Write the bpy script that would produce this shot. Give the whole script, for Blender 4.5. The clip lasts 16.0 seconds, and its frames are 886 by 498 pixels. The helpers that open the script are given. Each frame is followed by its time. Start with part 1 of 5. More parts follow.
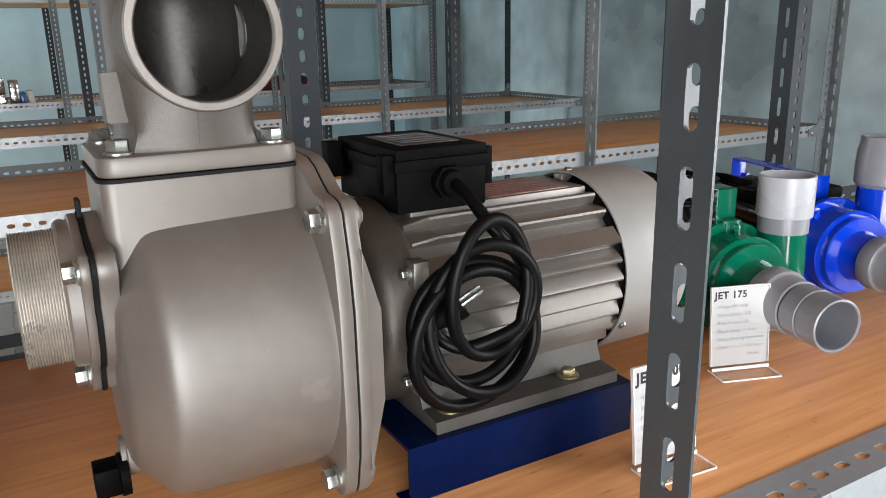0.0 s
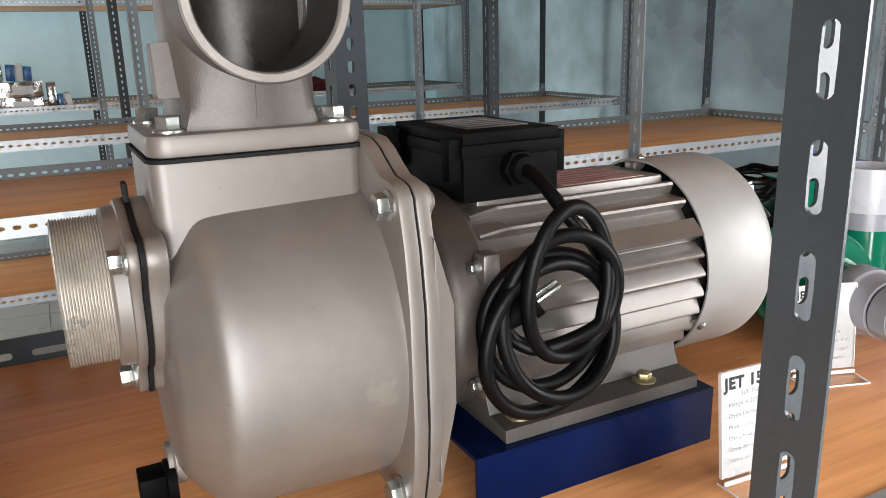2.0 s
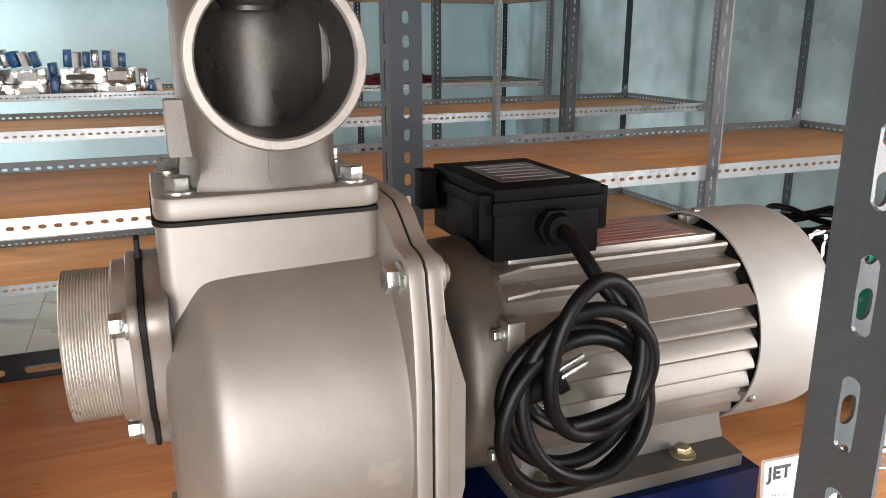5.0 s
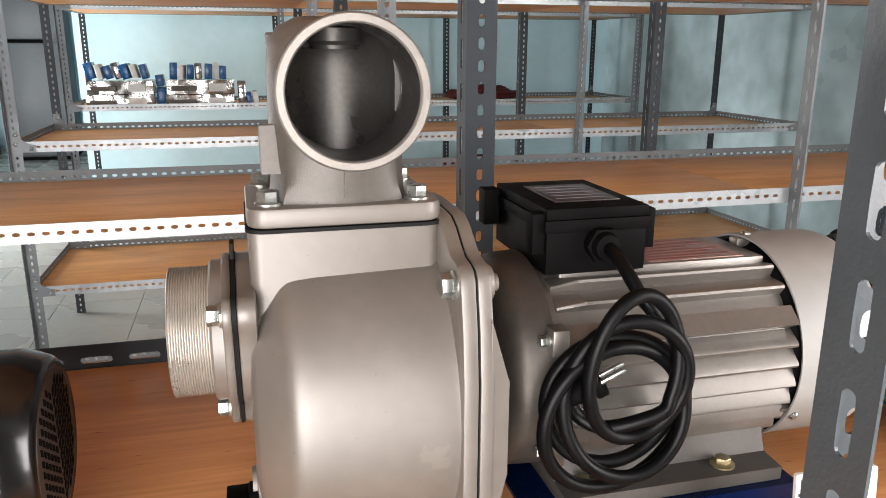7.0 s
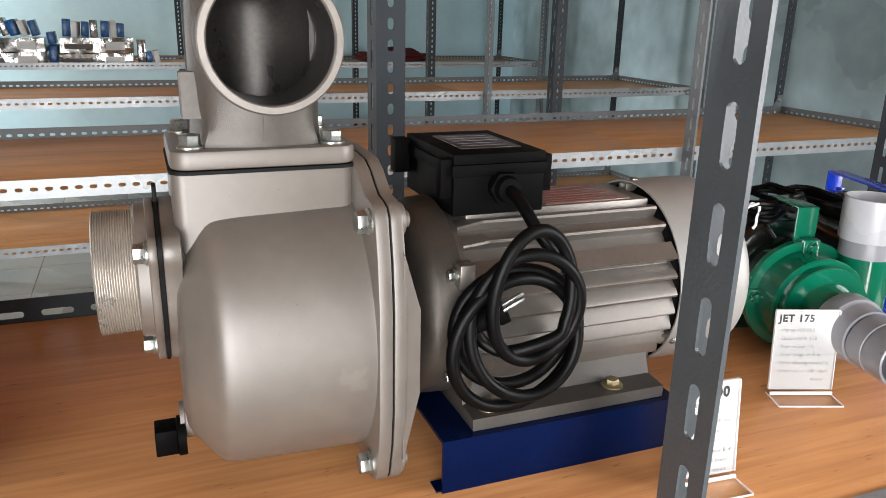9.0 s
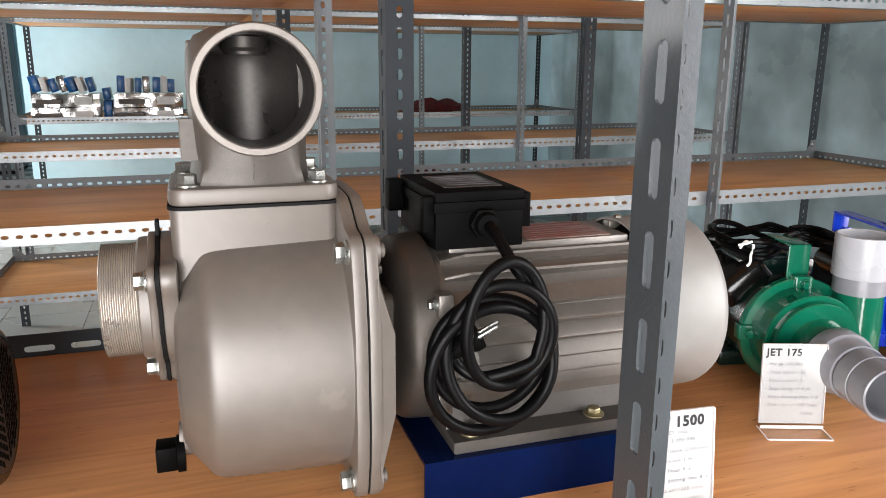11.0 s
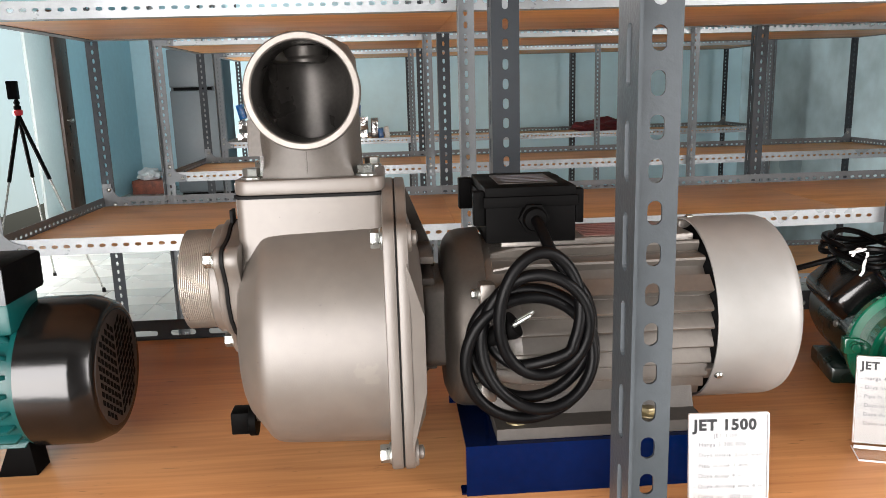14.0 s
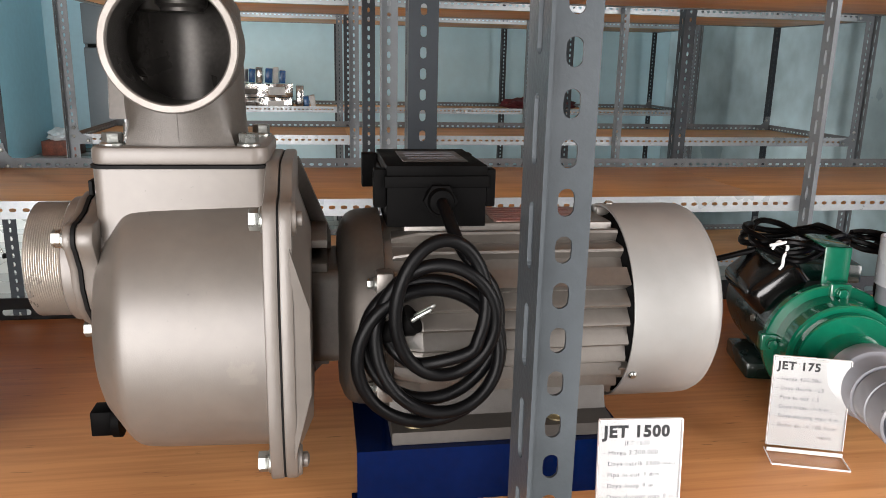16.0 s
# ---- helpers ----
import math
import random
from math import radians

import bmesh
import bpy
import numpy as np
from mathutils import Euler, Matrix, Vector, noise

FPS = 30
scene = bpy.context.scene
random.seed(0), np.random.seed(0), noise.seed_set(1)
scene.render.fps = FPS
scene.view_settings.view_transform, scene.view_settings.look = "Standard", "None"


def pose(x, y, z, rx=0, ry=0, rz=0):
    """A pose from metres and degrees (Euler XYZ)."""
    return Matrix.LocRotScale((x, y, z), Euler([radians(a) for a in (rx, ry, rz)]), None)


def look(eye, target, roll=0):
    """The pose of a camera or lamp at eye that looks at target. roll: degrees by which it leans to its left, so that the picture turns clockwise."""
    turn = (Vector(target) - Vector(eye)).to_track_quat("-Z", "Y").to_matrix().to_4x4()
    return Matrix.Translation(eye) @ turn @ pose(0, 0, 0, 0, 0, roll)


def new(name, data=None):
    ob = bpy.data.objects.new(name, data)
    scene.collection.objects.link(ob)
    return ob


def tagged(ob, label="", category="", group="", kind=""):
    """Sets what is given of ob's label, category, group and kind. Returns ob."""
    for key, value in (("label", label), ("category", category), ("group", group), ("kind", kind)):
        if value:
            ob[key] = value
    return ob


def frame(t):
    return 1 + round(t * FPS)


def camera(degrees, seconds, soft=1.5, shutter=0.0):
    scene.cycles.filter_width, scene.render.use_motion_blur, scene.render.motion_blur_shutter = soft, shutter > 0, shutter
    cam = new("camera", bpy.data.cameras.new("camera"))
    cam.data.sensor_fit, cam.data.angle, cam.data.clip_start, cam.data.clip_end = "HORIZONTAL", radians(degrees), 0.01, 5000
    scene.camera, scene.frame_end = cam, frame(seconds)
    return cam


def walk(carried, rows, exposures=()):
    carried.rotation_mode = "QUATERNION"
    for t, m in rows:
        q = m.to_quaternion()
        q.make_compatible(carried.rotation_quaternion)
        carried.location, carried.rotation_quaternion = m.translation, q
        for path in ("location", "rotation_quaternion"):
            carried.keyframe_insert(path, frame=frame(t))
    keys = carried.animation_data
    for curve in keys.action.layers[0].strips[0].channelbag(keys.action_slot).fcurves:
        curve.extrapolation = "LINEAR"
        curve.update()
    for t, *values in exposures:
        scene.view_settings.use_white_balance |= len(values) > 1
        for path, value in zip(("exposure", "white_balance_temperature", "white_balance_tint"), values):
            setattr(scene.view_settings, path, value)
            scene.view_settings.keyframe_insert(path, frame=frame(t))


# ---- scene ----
cam = camera(60.4, 16.0, soft=0.9)
PATH = [
    (0, (0.016, 0.014, 1.247), (0.96, 1.695, 0.713), -1.2),
    (0.5, (0.017, 0.025, 1.246), (0.917, 1.729, 0.711), -1.6),
    (1, (0.009, 0.034, 1.243), (0.909, 1.738, 0.708), -1.9),
    (1.5, (0.007, 0.049, 1.235), (0.901, 1.757, 0.704), -1.8),
    (2, (0.011, 0.067, 1.227), (0.891, 1.785, 0.703), -1.6),
    (2.5, (0.026, 0.095, 1.228), (0.838, 1.854, 0.731), -1.8),
    (3, (0.043, 0.124, 1.225), (0.818, 1.893, 0.705), -1.2),
    (3.5, (0.056, 0.13, 1.228), (0.772, 1.92, 0.694), -1.1),
    (3.7, (0.047, 0.131, 1.238), (0.809, 1.886, 0.658), -1.0),
    (5.8, (0.064, 0.048, 1.268), (0.653, 1.885, 0.742), 0.1),
    (6, (0.063, 0.041, 1.269), (0.621, 1.888, 0.741), -0.0),
    (6.5, (0.061, 0.031, 1.273), (0.582, 1.891, 0.753), -0.3),
    (7, (0.058, 0.031, 1.279), (0.55, 1.9, 0.766), 0.2),
    (7.5, (0.053, 0.018, 1.284), (0.561, 1.86, 0.691), 1.6),
    (8, (0.048, 0.01, 1.282), (0.69, 1.807, 0.683), 1.9),
    (8.5, (0.051, 0.001, 1.278), (0.752, 1.777, 0.682), 1.2),
    (9, (0.044, -0.013, 1.273), (0.748, 1.761, 0.676), 1.3),
    (9.2, (0.042, -0.013, 1.272), (0.747, 1.759, 0.671), 1.4),
    (11.3, (0.099, -0.1, 1.273), (0.64, 1.769, 0.81), 0.1),
    (11.5, (0.116, -0.121, 1.276), (0.583, 1.769, 0.814), 0.2),
    (12, (0.132, -0.144, 1.271), (0.437, 1.781, 0.825), -1.0),
    (12.5, (0.142, -0.14, 1.262), (0.386, 1.801, 0.847), 1.4),
    (13, (0.158, -0.153, 1.26), (0.332, 1.796, 0.847), 0.2),
    (13.5, (0.179, -0.166, 1.259), (0.309, 1.789, 0.856), -1.2),
    (14, (0.189, -0.132, 1.253), (0.312, 1.82, 0.839), -1.6),
    (14.5, (0.185, -0.095, 1.248), (0.373, 1.847, 0.808), 0.2),
    (15, (0.175, -0.065, 1.236), (0.403, 1.862, 0.751), 0.5),
    (15.5, (0.186, -0.056, 1.241), (0.463, 1.865, 0.759), 1.6),
    (16, (0.22, -0.066, 1.247), (0.528, 1.85, 0.765), 1.2),
]
walk(cam, [(t, look(eye, target, roll)) for t, eye, target, roll in PATH], exposures=[(0, -0.52, 6150, 9), (2, -0.30, 6250, 10), (3.5, -0.05, 6500, 12), (7, 0.0, 6500, 12), (8, -0.18, 6400, 11), (9, -0.34, 6300, 10), (11.5, -0.3, 6400, 12), (13.5, -0.2, 6500, 12), (15, -0.22, 6500, 12), (16, -0.40, 6450, 12)])

# ---- light ----
world = bpy.data.worlds.new("sky")
scene.world = world
world.use_nodes = True
wn = world.node_tree
sky = wn.nodes.new("ShaderNodeTexSky")
sky.sky_type, sky.sun_disc = "NISHITA", False
sky.sun_elevation, sky.sun_rotation = radians(50), radians(200)
wn.links.new(sky.outputs["Color"], wn.nodes["Background"].inputs["Color"])
wn.nodes["Background"].inputs["Strength"].default_value = 0.12


def area(name, loc, target, sx, sy, power, color):
    data = bpy.data.lights.new(name, "AREA")
    data.shape, data.size, data.size_y, data.energy, data.color = "RECTANGLE", sx, sy, power, color
    ob = new(name, data)
    ob.matrix_world = look(loc, target)
    return ob


# daylight that enters by the open shop door in front and a side opening near it
area("shop_door_daylight", (-0.95, -1.80, 1.10), (-0.95, 3, 1.10), 2.1, 2.0, 250, (1.0, 0.965, 0.935))
area("right_opening_daylight", (2.80, -1.38, 1.65), (1.95, -0.85, 1.65), 1.55, 2.2, 180, (1.0, 0.955, 0.92))
# lamp added in an unseen left-wall opening to brighten the back room
area("added_side_fill", (-3.22, 5.40, 1.25), (2.0, 6.6, 1.25), 1.1, 2.3, 235, (1.0, 0.955, 0.92))


# ---- materials ----
def mat(name, color, rough=0.5, metal=0.0, var=0.12, scale=(6.0, 60.0), bump=0.0, bump_scale=300.0, coat=0.0, coat_rough=0.03, stretch=(1, 1, 1), rough_var=0.1, spec=0.5, specks=0.0):
    m = bpy.data.materials.new(name)
    m.use_nodes = True
    nt = m.node_tree
    b = nt.nodes["Principled BSDF"]
    tc = nt.nodes.new("ShaderNodeTexCoord")
    mp = nt.nodes.new("ShaderNodeMapping")
    mp.inputs["Scale"].default_value = stretch
    nt.links.new(tc.outputs["Object"], mp.inputs["Vector"])
    prev = None
    for sc, amount in zip(scale, (var, var * 0.6)):
        n = nt.nodes.new("ShaderNodeTexNoise")
        n.inputs["Scale"].default_value = sc
        n.inputs["Detail"].default_value = 5
        nt.links.new(mp.outputs["Vector"], n.inputs["Vector"])
        r = nt.nodes.new("ShaderNodeMapRange")
        r.inputs["From Min"].default_value, r.inputs["From Max"].default_value = 0.3, 0.7
        r.inputs["To Min"].default_value, r.inputs["To Max"].default_value = 1 - amount, 1 + amount
        nt.links.new(n.outputs["Fac"], r.inputs["Value"])
        mul = nt.nodes.new("ShaderNodeVectorMath")
        mul.operation = "MULTIPLY"
        if prev is None:
            mul.inputs[0].default_value = color
        else:
            nt.links.new(prev, mul.inputs[0])
        nt.links.new(r.outputs["Result"], mul.inputs[1])
        prev = mul.outputs["Vector"]
        if sc == scale[0]:
            rr = nt.nodes.new("ShaderNodeMapRange")
            rr.inputs["From Min"].default_value, rr.inputs["From Max"].default_value = 0.3, 0.7
            rr.inputs["To Min"].default_value, rr.inputs["To Max"].default_value = max(0.02, rough - rough_var), min(1, rough + rough_var)
            nt.links.new(n.outputs["Fac"], rr.inputs["Value"])
            nt.links.new(rr.outputs["Result"], b.inputs["Roughness"])
    if specks:
        # sparse small pits and specks of dirt
        n = nt.nodes.new("ShaderNodeTexNoise")
        n.inputs["Scale"].default_value, n.inputs["Detail"].default_value = 420.0, 1.0
        nt.links.new(mp.outputs["Vector"], n.inputs["Vector"])
        r = nt.nodes.new("ShaderNodeMapRange")
        r.inputs["From Min"].default_value, r.inputs["From Max"].default_value = 0.775, 0.80
        r.inputs["To Min"].default_value, r.inputs["To Max"].default_value = 1.0, 1.0 - specks
        nt.links.new(n.outputs["Fac"], r.inputs["Value"])
        mul = nt.nodes.new("ShaderNodeVectorMath")
        mul.operation = "MULTIPLY"
        nt.links.new(prev, mul.inputs[0])
        nt.links.new(r.outputs["Result"], mul.inputs[1])
        prev = mul.outputs["Vector"]
    nt.links.new(prev, b.inputs["Base Color"])
    b.inputs["Metallic"].default_value = metal
    b.inputs["Coat Weight"].default_value, b.inputs["Coat Roughness"].default_value = coat, coat_rough
    b.inputs["Specular IOR Level"].default_value = spec
    if bump:
        n = nt.nodes.new("ShaderNodeTexNoise")
        n.inputs["Scale"].default_value, n.inputs["Detail"].default_value = bump_scale, 3
        nt.links.new(tc.outputs["Object"], n.inputs["Vector"])
        bp = nt.nodes.new("ShaderNodeBump")
        bp.inputs["Strength"].default_value, bp.inputs["Distance"].default_value = bump, 0.001
        nt.links.new(n.outputs["Fac"], bp.inputs["Height"])
        nt.links.new(bp.outputs["Normal"], b.inputs["Normal"])
    return m


def wood(name, dark, light, rough):
    """Thin lacquered veneer: long wavering grain along x, cathedral figure and a few dark flecks."""
    m = bpy.data.materials.new(name)
    m.use_nodes = True
    nt = m.node_tree
    b = nt.nodes["Principled BSDF"]
    tc = nt.nodes.new("ShaderNodeTexCoord")
    info = nt.nodes.new("ShaderNodeObjectInfo")
    add = nt.nodes.new("ShaderNodeVectorMath")
    sc = nt.nodes.new("ShaderNodeVectorMath")
    sc.operation = "SCALE"
    sc.inputs[0].default_value = (3.7, 1.9, 0.0)
    nt.links.new(info.outputs["Random"], sc.inputs["Scale"])
    nt.links.new(tc.outputs["Object"], add.inputs[0])
    nt.links.new(sc.outputs["Vector"], add.inputs[1])

    def noise_at(stretch, scale, detail, distortion=0.0):
        mp = nt.nodes.new("ShaderNodeMapping")
        mp.inputs["Scale"].default_value = stretch
        nt.links.new(add.outputs["Vector"], mp.inputs["Vector"])
        n = nt.nodes.new("ShaderNodeTexNoise")
        n.inputs["Scale"].default_value, n.inputs["Detail"].default_value = scale, detail
        n.inputs["Distortion"].default_value = distortion
        nt.links.new(mp.outputs["Vector"], n.inputs["Vector"])
        return n.outputs["Fac"]

    broad = noise_at((1.0, 5.0, 1), 2.2, 4, 0.6)
    grain = noise_at((2.2, 46.0, 1), 3.0, 6, 0.3)
    flecks = noise_at((9.0, 60.0, 1), 4.0, 2)
    mix = nt.nodes.new("ShaderNodeMath")
    mix.operation = "MULTIPLY_ADD"
    nt.links.new(grain, mix.inputs[0])
    mix.inputs[1].default_value = 0.53
    half = nt.nodes.new("ShaderNodeMath")
    half.operation = "MULTIPLY"
    nt.links.new(broad, half.inputs[0])
    half.inputs[1].default_value = 0.64
    nt.links.new(half.outputs[0], mix.inputs[2])
    ramp = nt.nodes.new("ShaderNodeValToRGB")
    ramp.color_ramp.elements[0].position, ramp.color_ramp.elements[0].color = 0.39, (*dark, 1)
    ramp.color_ramp.elements[1].position, ramp.color_ramp.elements[1].color = 0.70, (*light, 1)
    nt.links.new(mix.outputs[0], ramp.inputs["Fac"])
    fr = nt.nodes.new("ShaderNodeMapRange")
    fr.inputs["From Min"].default_value, fr.inputs["From Max"].default_value = 0.70, 0.79
    fr.inputs["To Min"].default_value, fr.inputs["To Max"].default_value = 1.0, 0.45
    nt.links.new(flecks, fr.inputs["Value"])
    mul = nt.nodes.new("ShaderNodeVectorMath")
    mul.operation = "MULTIPLY"
    nt.links.new(ramp.outputs["Color"], mul.inputs[0])
    nt.links.new(fr.outputs["Result"], mul.inputs[1])
    nt.links.new(mul.outputs["Vector"], b.inputs["Base Color"])
    rr = nt.nodes.new("ShaderNodeMapRange")
    rr.inputs["To Min"].default_value, rr.inputs["To Max"].default_value = rough - 0.08, rough + 0.1
    nt.links.new(grain, rr.inputs["Value"])
    nt.links.new(rr.outputs["Result"], b.inputs["Roughness"])
    b.inputs["Coat Weight"].default_value, b.inputs["Coat Roughness"].default_value = 0.03, 0.2
    b.inputs["Specular IOR Level"].default_value = 0.16
    bp = nt.nodes.new("ShaderNodeBump")
    bp.inputs["Strength"].default_value, bp.inputs["Distance"].default_value = 0.06, 0.001
    nt.links.new(grain, bp.inputs["Height"])
    nt.links.new(bp.outputs["Normal"], b.inputs["Normal"])
    return m


def clear(name, tone, gloss):
    """Thin clear sheet: lets the view straight through and adds a mirror-like surface gloss."""
    m = bpy.data.materials.new(name)
    m.use_nodes = True
    nt = m.node_tree
    nt.nodes.remove(nt.nodes["Principled BSDF"])
    tr, gl, mx = (nt.nodes.new(k) for k in ("ShaderNodeBsdfTransparent", "ShaderNodeBsdfGlossy", "ShaderNodeMixShader"))
    tr.inputs["Color"].default_value = (*tone, 1)
    gl.inputs["Roughness"].default_value = 0.03
    mx.inputs[0].default_value = gloss
    nt.links.new(tr.outputs[0], mx.inputs[1])
    nt.links.new(gl.outputs[0], mx.inputs[2])
    nt.links.new(mx.outputs[0], nt.nodes["Material Output"].inputs["Surface"])
    return m


M_CAST = mat("champagne_metallic_paint", (0.106, 0.0905, 0.0765), 0.55, 0.24, 0.09, (11, 90), 0.05, 900, coat=0.85, coat_rough=0.40, rough_var=0.06, specks=0.5)
M_CASING = mat("champagne_casing_paint", (0.106, 0.0905, 0.0765), 0.55, 0.24, 0.09, (11, 90), 0.05, 900, coat=0.85, coat_rough=0.40, rough_var=0.06, specks=0.5)


def add_scuff(m, centre, size):
    """One dull blotchy rub mark in the paint, at a place in the object's own frame."""
    nt = m.node_tree
    b = nt.nodes["Principled BSDF"]
    tc = nt.nodes["Texture Coordinate"]
    n = nt.nodes.new("ShaderNodeTexNoise")
    n.inputs["Scale"].default_value, n.inputs["Detail"].default_value = 130.0, 4
    nt.links.new(tc.outputs["Object"], n.inputs["Vector"])
    d = nt.nodes.new("ShaderNodeVectorMath")
    d.operation = "DISTANCE"
    nt.links.new(tc.outputs["Object"], d.inputs[0])
    d.inputs[1].default_value = centre
    s = nt.nodes.new("ShaderNodeMath")
    s.operation = "MULTIPLY_ADD"
    nt.links.new(n.outputs["Fac"], s.inputs[0])
    s.inputs[1].default_value = size * 2.2
    nt.links.new(d.outputs["Value"], s.inputs[2])
    r = nt.nodes.new("ShaderNodeMapRange")
    r.inputs["From Min"].default_value, r.inputs["From Max"].default_value = size * 1.78, size * 1.95
    r.inputs["To Min"].default_value, r.inputs["To Max"].default_value = 0.2, 0.0
    nt.links.new(s.outputs[0], r.inputs["Value"])
    mx = nt.nodes.new("ShaderNodeMix")
    mx.data_type = "RGBA"
    old = b.inputs["Base Color"].links[0].from_socket
    nt.links.new(r.outputs["Result"], mx.inputs["Factor"])
    nt.links.new(old, mx.inputs["A"])
    mx.inputs["B"].default_value = (0.20, 0.172, 0.142, 1)
    nt.links.new(mx.outputs["Result"], b.inputs["Base Color"])


add_scuff(M_CASING, (-0.147, -0.099, 0.131), 0.012)
M_CAST_ROUGH = mat("sand_cast_paint", (0.072, 0.062, 0.052), 0.52, 0.30, 0.18, (18, 320), 0.34, 1700, coat=0.25, coat_rough=0.36, specks=0.5)
# bare cast metal, darkened for the shade inside the pipe openings
M_CAST_SHADED = mat("shaded_cast_inside", (0.052, 0.048, 0.044), 0.34, 0.6, 0.25, (30, 300), 0.14, 1500)
# lighter than the casing paint: light on the thread put into its colour
M_THREAD = mat("lit_thread_metal", (0.42, 0.385, 0.345), 0.36, 0.6, 0.10, (40, 300))
# grey paint, also darkened for the flange's shadow on the end bell
M_BELL = mat("grey_motor_paint", (0.062, 0.054, 0.046), 0.46, 0.6, 0.14, (25, 240), 0.15, 900, specks=0.3)
M_FIN = mat("silver_motor_paint", (0.118, 0.105, 0.091), 0.44, 0.60, 0.12, (14, 200), 0.12, 900, coat=0.8, coat_rough=0.36, specks=0.3)
# motor grey darkened for the shadow the motor throws on its foot
M_FOOT_SHADED = mat("shaded_grey_foot_paint", (0.046, 0.041, 0.036), 0.55, 0.3, 0.14, (14, 200), 0.15, 900, specks=0.3)
M_COVER = mat("ivory_sheet_paint", (0.245, 0.240, 0.228), 0.58, 0.25, 0.06, (7, 70), 0.05, 500, coat=0.45, coat_rough=0.42)
M_ZINC = mat("zinc_plated_steel", (0.31, 0.32, 0.30), 0.32, 0.9, 0.12, (120, 600))
M_BRASS = mat("yellow_passivated_steel", (0.30, 0.255, 0.15), 0.36, 0.8, 0.2, (120, 500))
M_RUBBER = mat("black_gasket_rubber", (0.006, 0.006, 0.006), 0.65, 0, 0.2, (60, 300), spec=0.1)
M_BLACK = mat("black_moulded_plastic", (0.0022, 0.0021, 0.0021), 0.55, 0, 0.2, (25, 250), 0.12, 900, spec=0.03)
M_BLACK_GLOSS = mat("glossy_black_plastic", (0.004, 0.0038, 0.0036), 0.19, 0, 0.25, (14, 160), 0.10, 140, spec=0.5, rough_var=0.05)
M_GRILLE = mat("dusty_black_plastic", (0.035, 0.027, 0.023), 0.5, 0, 0.3, (30, 200))
M_CABLE = mat("black_cable_sheath", (0.0015, 0.0015, 0.0017), 0.40, 0, 0.15, (40, 300), 0.05, 500, spec=0.11)
M_BASE = mat("navy_gloss_paint", (0.0003, 0.0048, 0.030), 0.14, 0.0, 0.15, (10, 120), 0.15, 120, spec=0.13)
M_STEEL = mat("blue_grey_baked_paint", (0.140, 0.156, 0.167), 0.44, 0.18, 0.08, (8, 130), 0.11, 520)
# rack paint darkened: shade on the near front uprights put into its colour
M_POST_SHADED = mat("shaded_orange_peel_paint", (0.046, 0.054, 0.060), 0.40, 0.22, 0.10, (8, 130), 0.30, 300, coat=0.35, coat_rough=0.20)
# rack paint darkened: shade on rear uprights and rails put into the colour
M_STEEL_SHADED = mat("shaded_grey_baked_paint", (0.028, 0.035, 0.042), 0.48, 0.1, 0.08, (8, 130), 0.11, 520, spec=0.25)
# rack paint lightened: light on the front beams put into its colour
M_STEEL_LIT = mat("lit_grey_baked_paint", (0.30, 0.325, 0.34), 0.34, 0.30, 0.08, (8, 130), 0.11, 520, coat=0.2, coat_rough=0.25)
M_WOOD = wood("orange_brown_veneer", (0.41, 0.170, 0.062), (0.63, 0.305, 0.124), 0.34)
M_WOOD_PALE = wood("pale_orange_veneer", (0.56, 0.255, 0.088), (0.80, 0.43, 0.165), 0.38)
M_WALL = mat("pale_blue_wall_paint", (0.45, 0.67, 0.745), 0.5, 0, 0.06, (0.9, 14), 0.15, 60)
# greyer and darker than the back wall, with large cloudy blotches
M_WALL_BLOTCHY = mat("blotchy_blue_grey_wall_paint", (0.33, 0.44, 0.47), 0.34, 0, 0.36, (1.1, 5), 0.12, 60)
# unseen walls, given a dark colour to lower reflections and fill light
M_WALL_UNSEEN = mat("dark_unseen_wall_paint", (0.085, 0.085, 0.090), 0.5, 0.2, 0.15, (2, 30))
# unseen ceiling, its grey lowered to cut the light it throws back
M_CEIL = mat("unseen_ceiling_grey", (0.13, 0.13, 0.125), 0.7, 0, 0.04, (1, 12))
M_GREEN = mat("green_gloss_enamel", (0.003, 0.115, 0.062), 0.20, 0, 0.10, (12, 160), 0.10, 160, coat=0.5)
M_DKGREEN = mat("dark_green_gloss_enamel", (0.0015, 0.011, 0.008), 0.26, 0, 0.2, (12, 160), 0.15, 160, coat=0.2)
M_TEAL = mat("teal_motor_enamel", (0.001, 0.050, 0.048), 0.34, 0, 0.14, (14, 160), 0.15, 200, spec=0.35)
M_COBALT = mat("cobalt_gloss_enamel", (0.004, 0.040, 0.52), 0.18, 0, 0.10, (12, 160), 0.10, 160, coat=0.5)
M_PVC = mat("grey_pvc", (0.20, 0.205, 0.225), 0.34, 0, 0.05, (10, 90))
M_PVC_LIGHT = mat("light_grey_pvc", (0.36, 0.37, 0.395), 0.30, 0, 0.05, (10, 90))
M_PAPER = mat("white_card_paper", (0.54, 0.535, 0.53), 0.75, 0, 0.03, (20, 200))
M_INK = mat("black_marker_ink", (0.015, 0.015, 0.017), 0.6, 0, 0.2, (80, 400))
M_INK_PEN = mat("grey_pen_ink", (0.13, 0.13, 0.15), 0.6, 0, 0.2, (80, 400))
M_ACRYLIC = clear("clear_acrylic", (0.95, 0.96, 0.96), 0.07)
# opaque white for bars that imitate the bright edges of the clear sheets
M_ACRYLIC_EDGE = mat("pale_acrylic_edge", (0.86, 0.83, 0.82), 0.5, 0, 0.05, (60, 300))
M_FRIDGE = mat("dark_grey_fridge_steel", (0.10, 0.112, 0.12), 0.5, 0.1, 0.05, (2, 30))
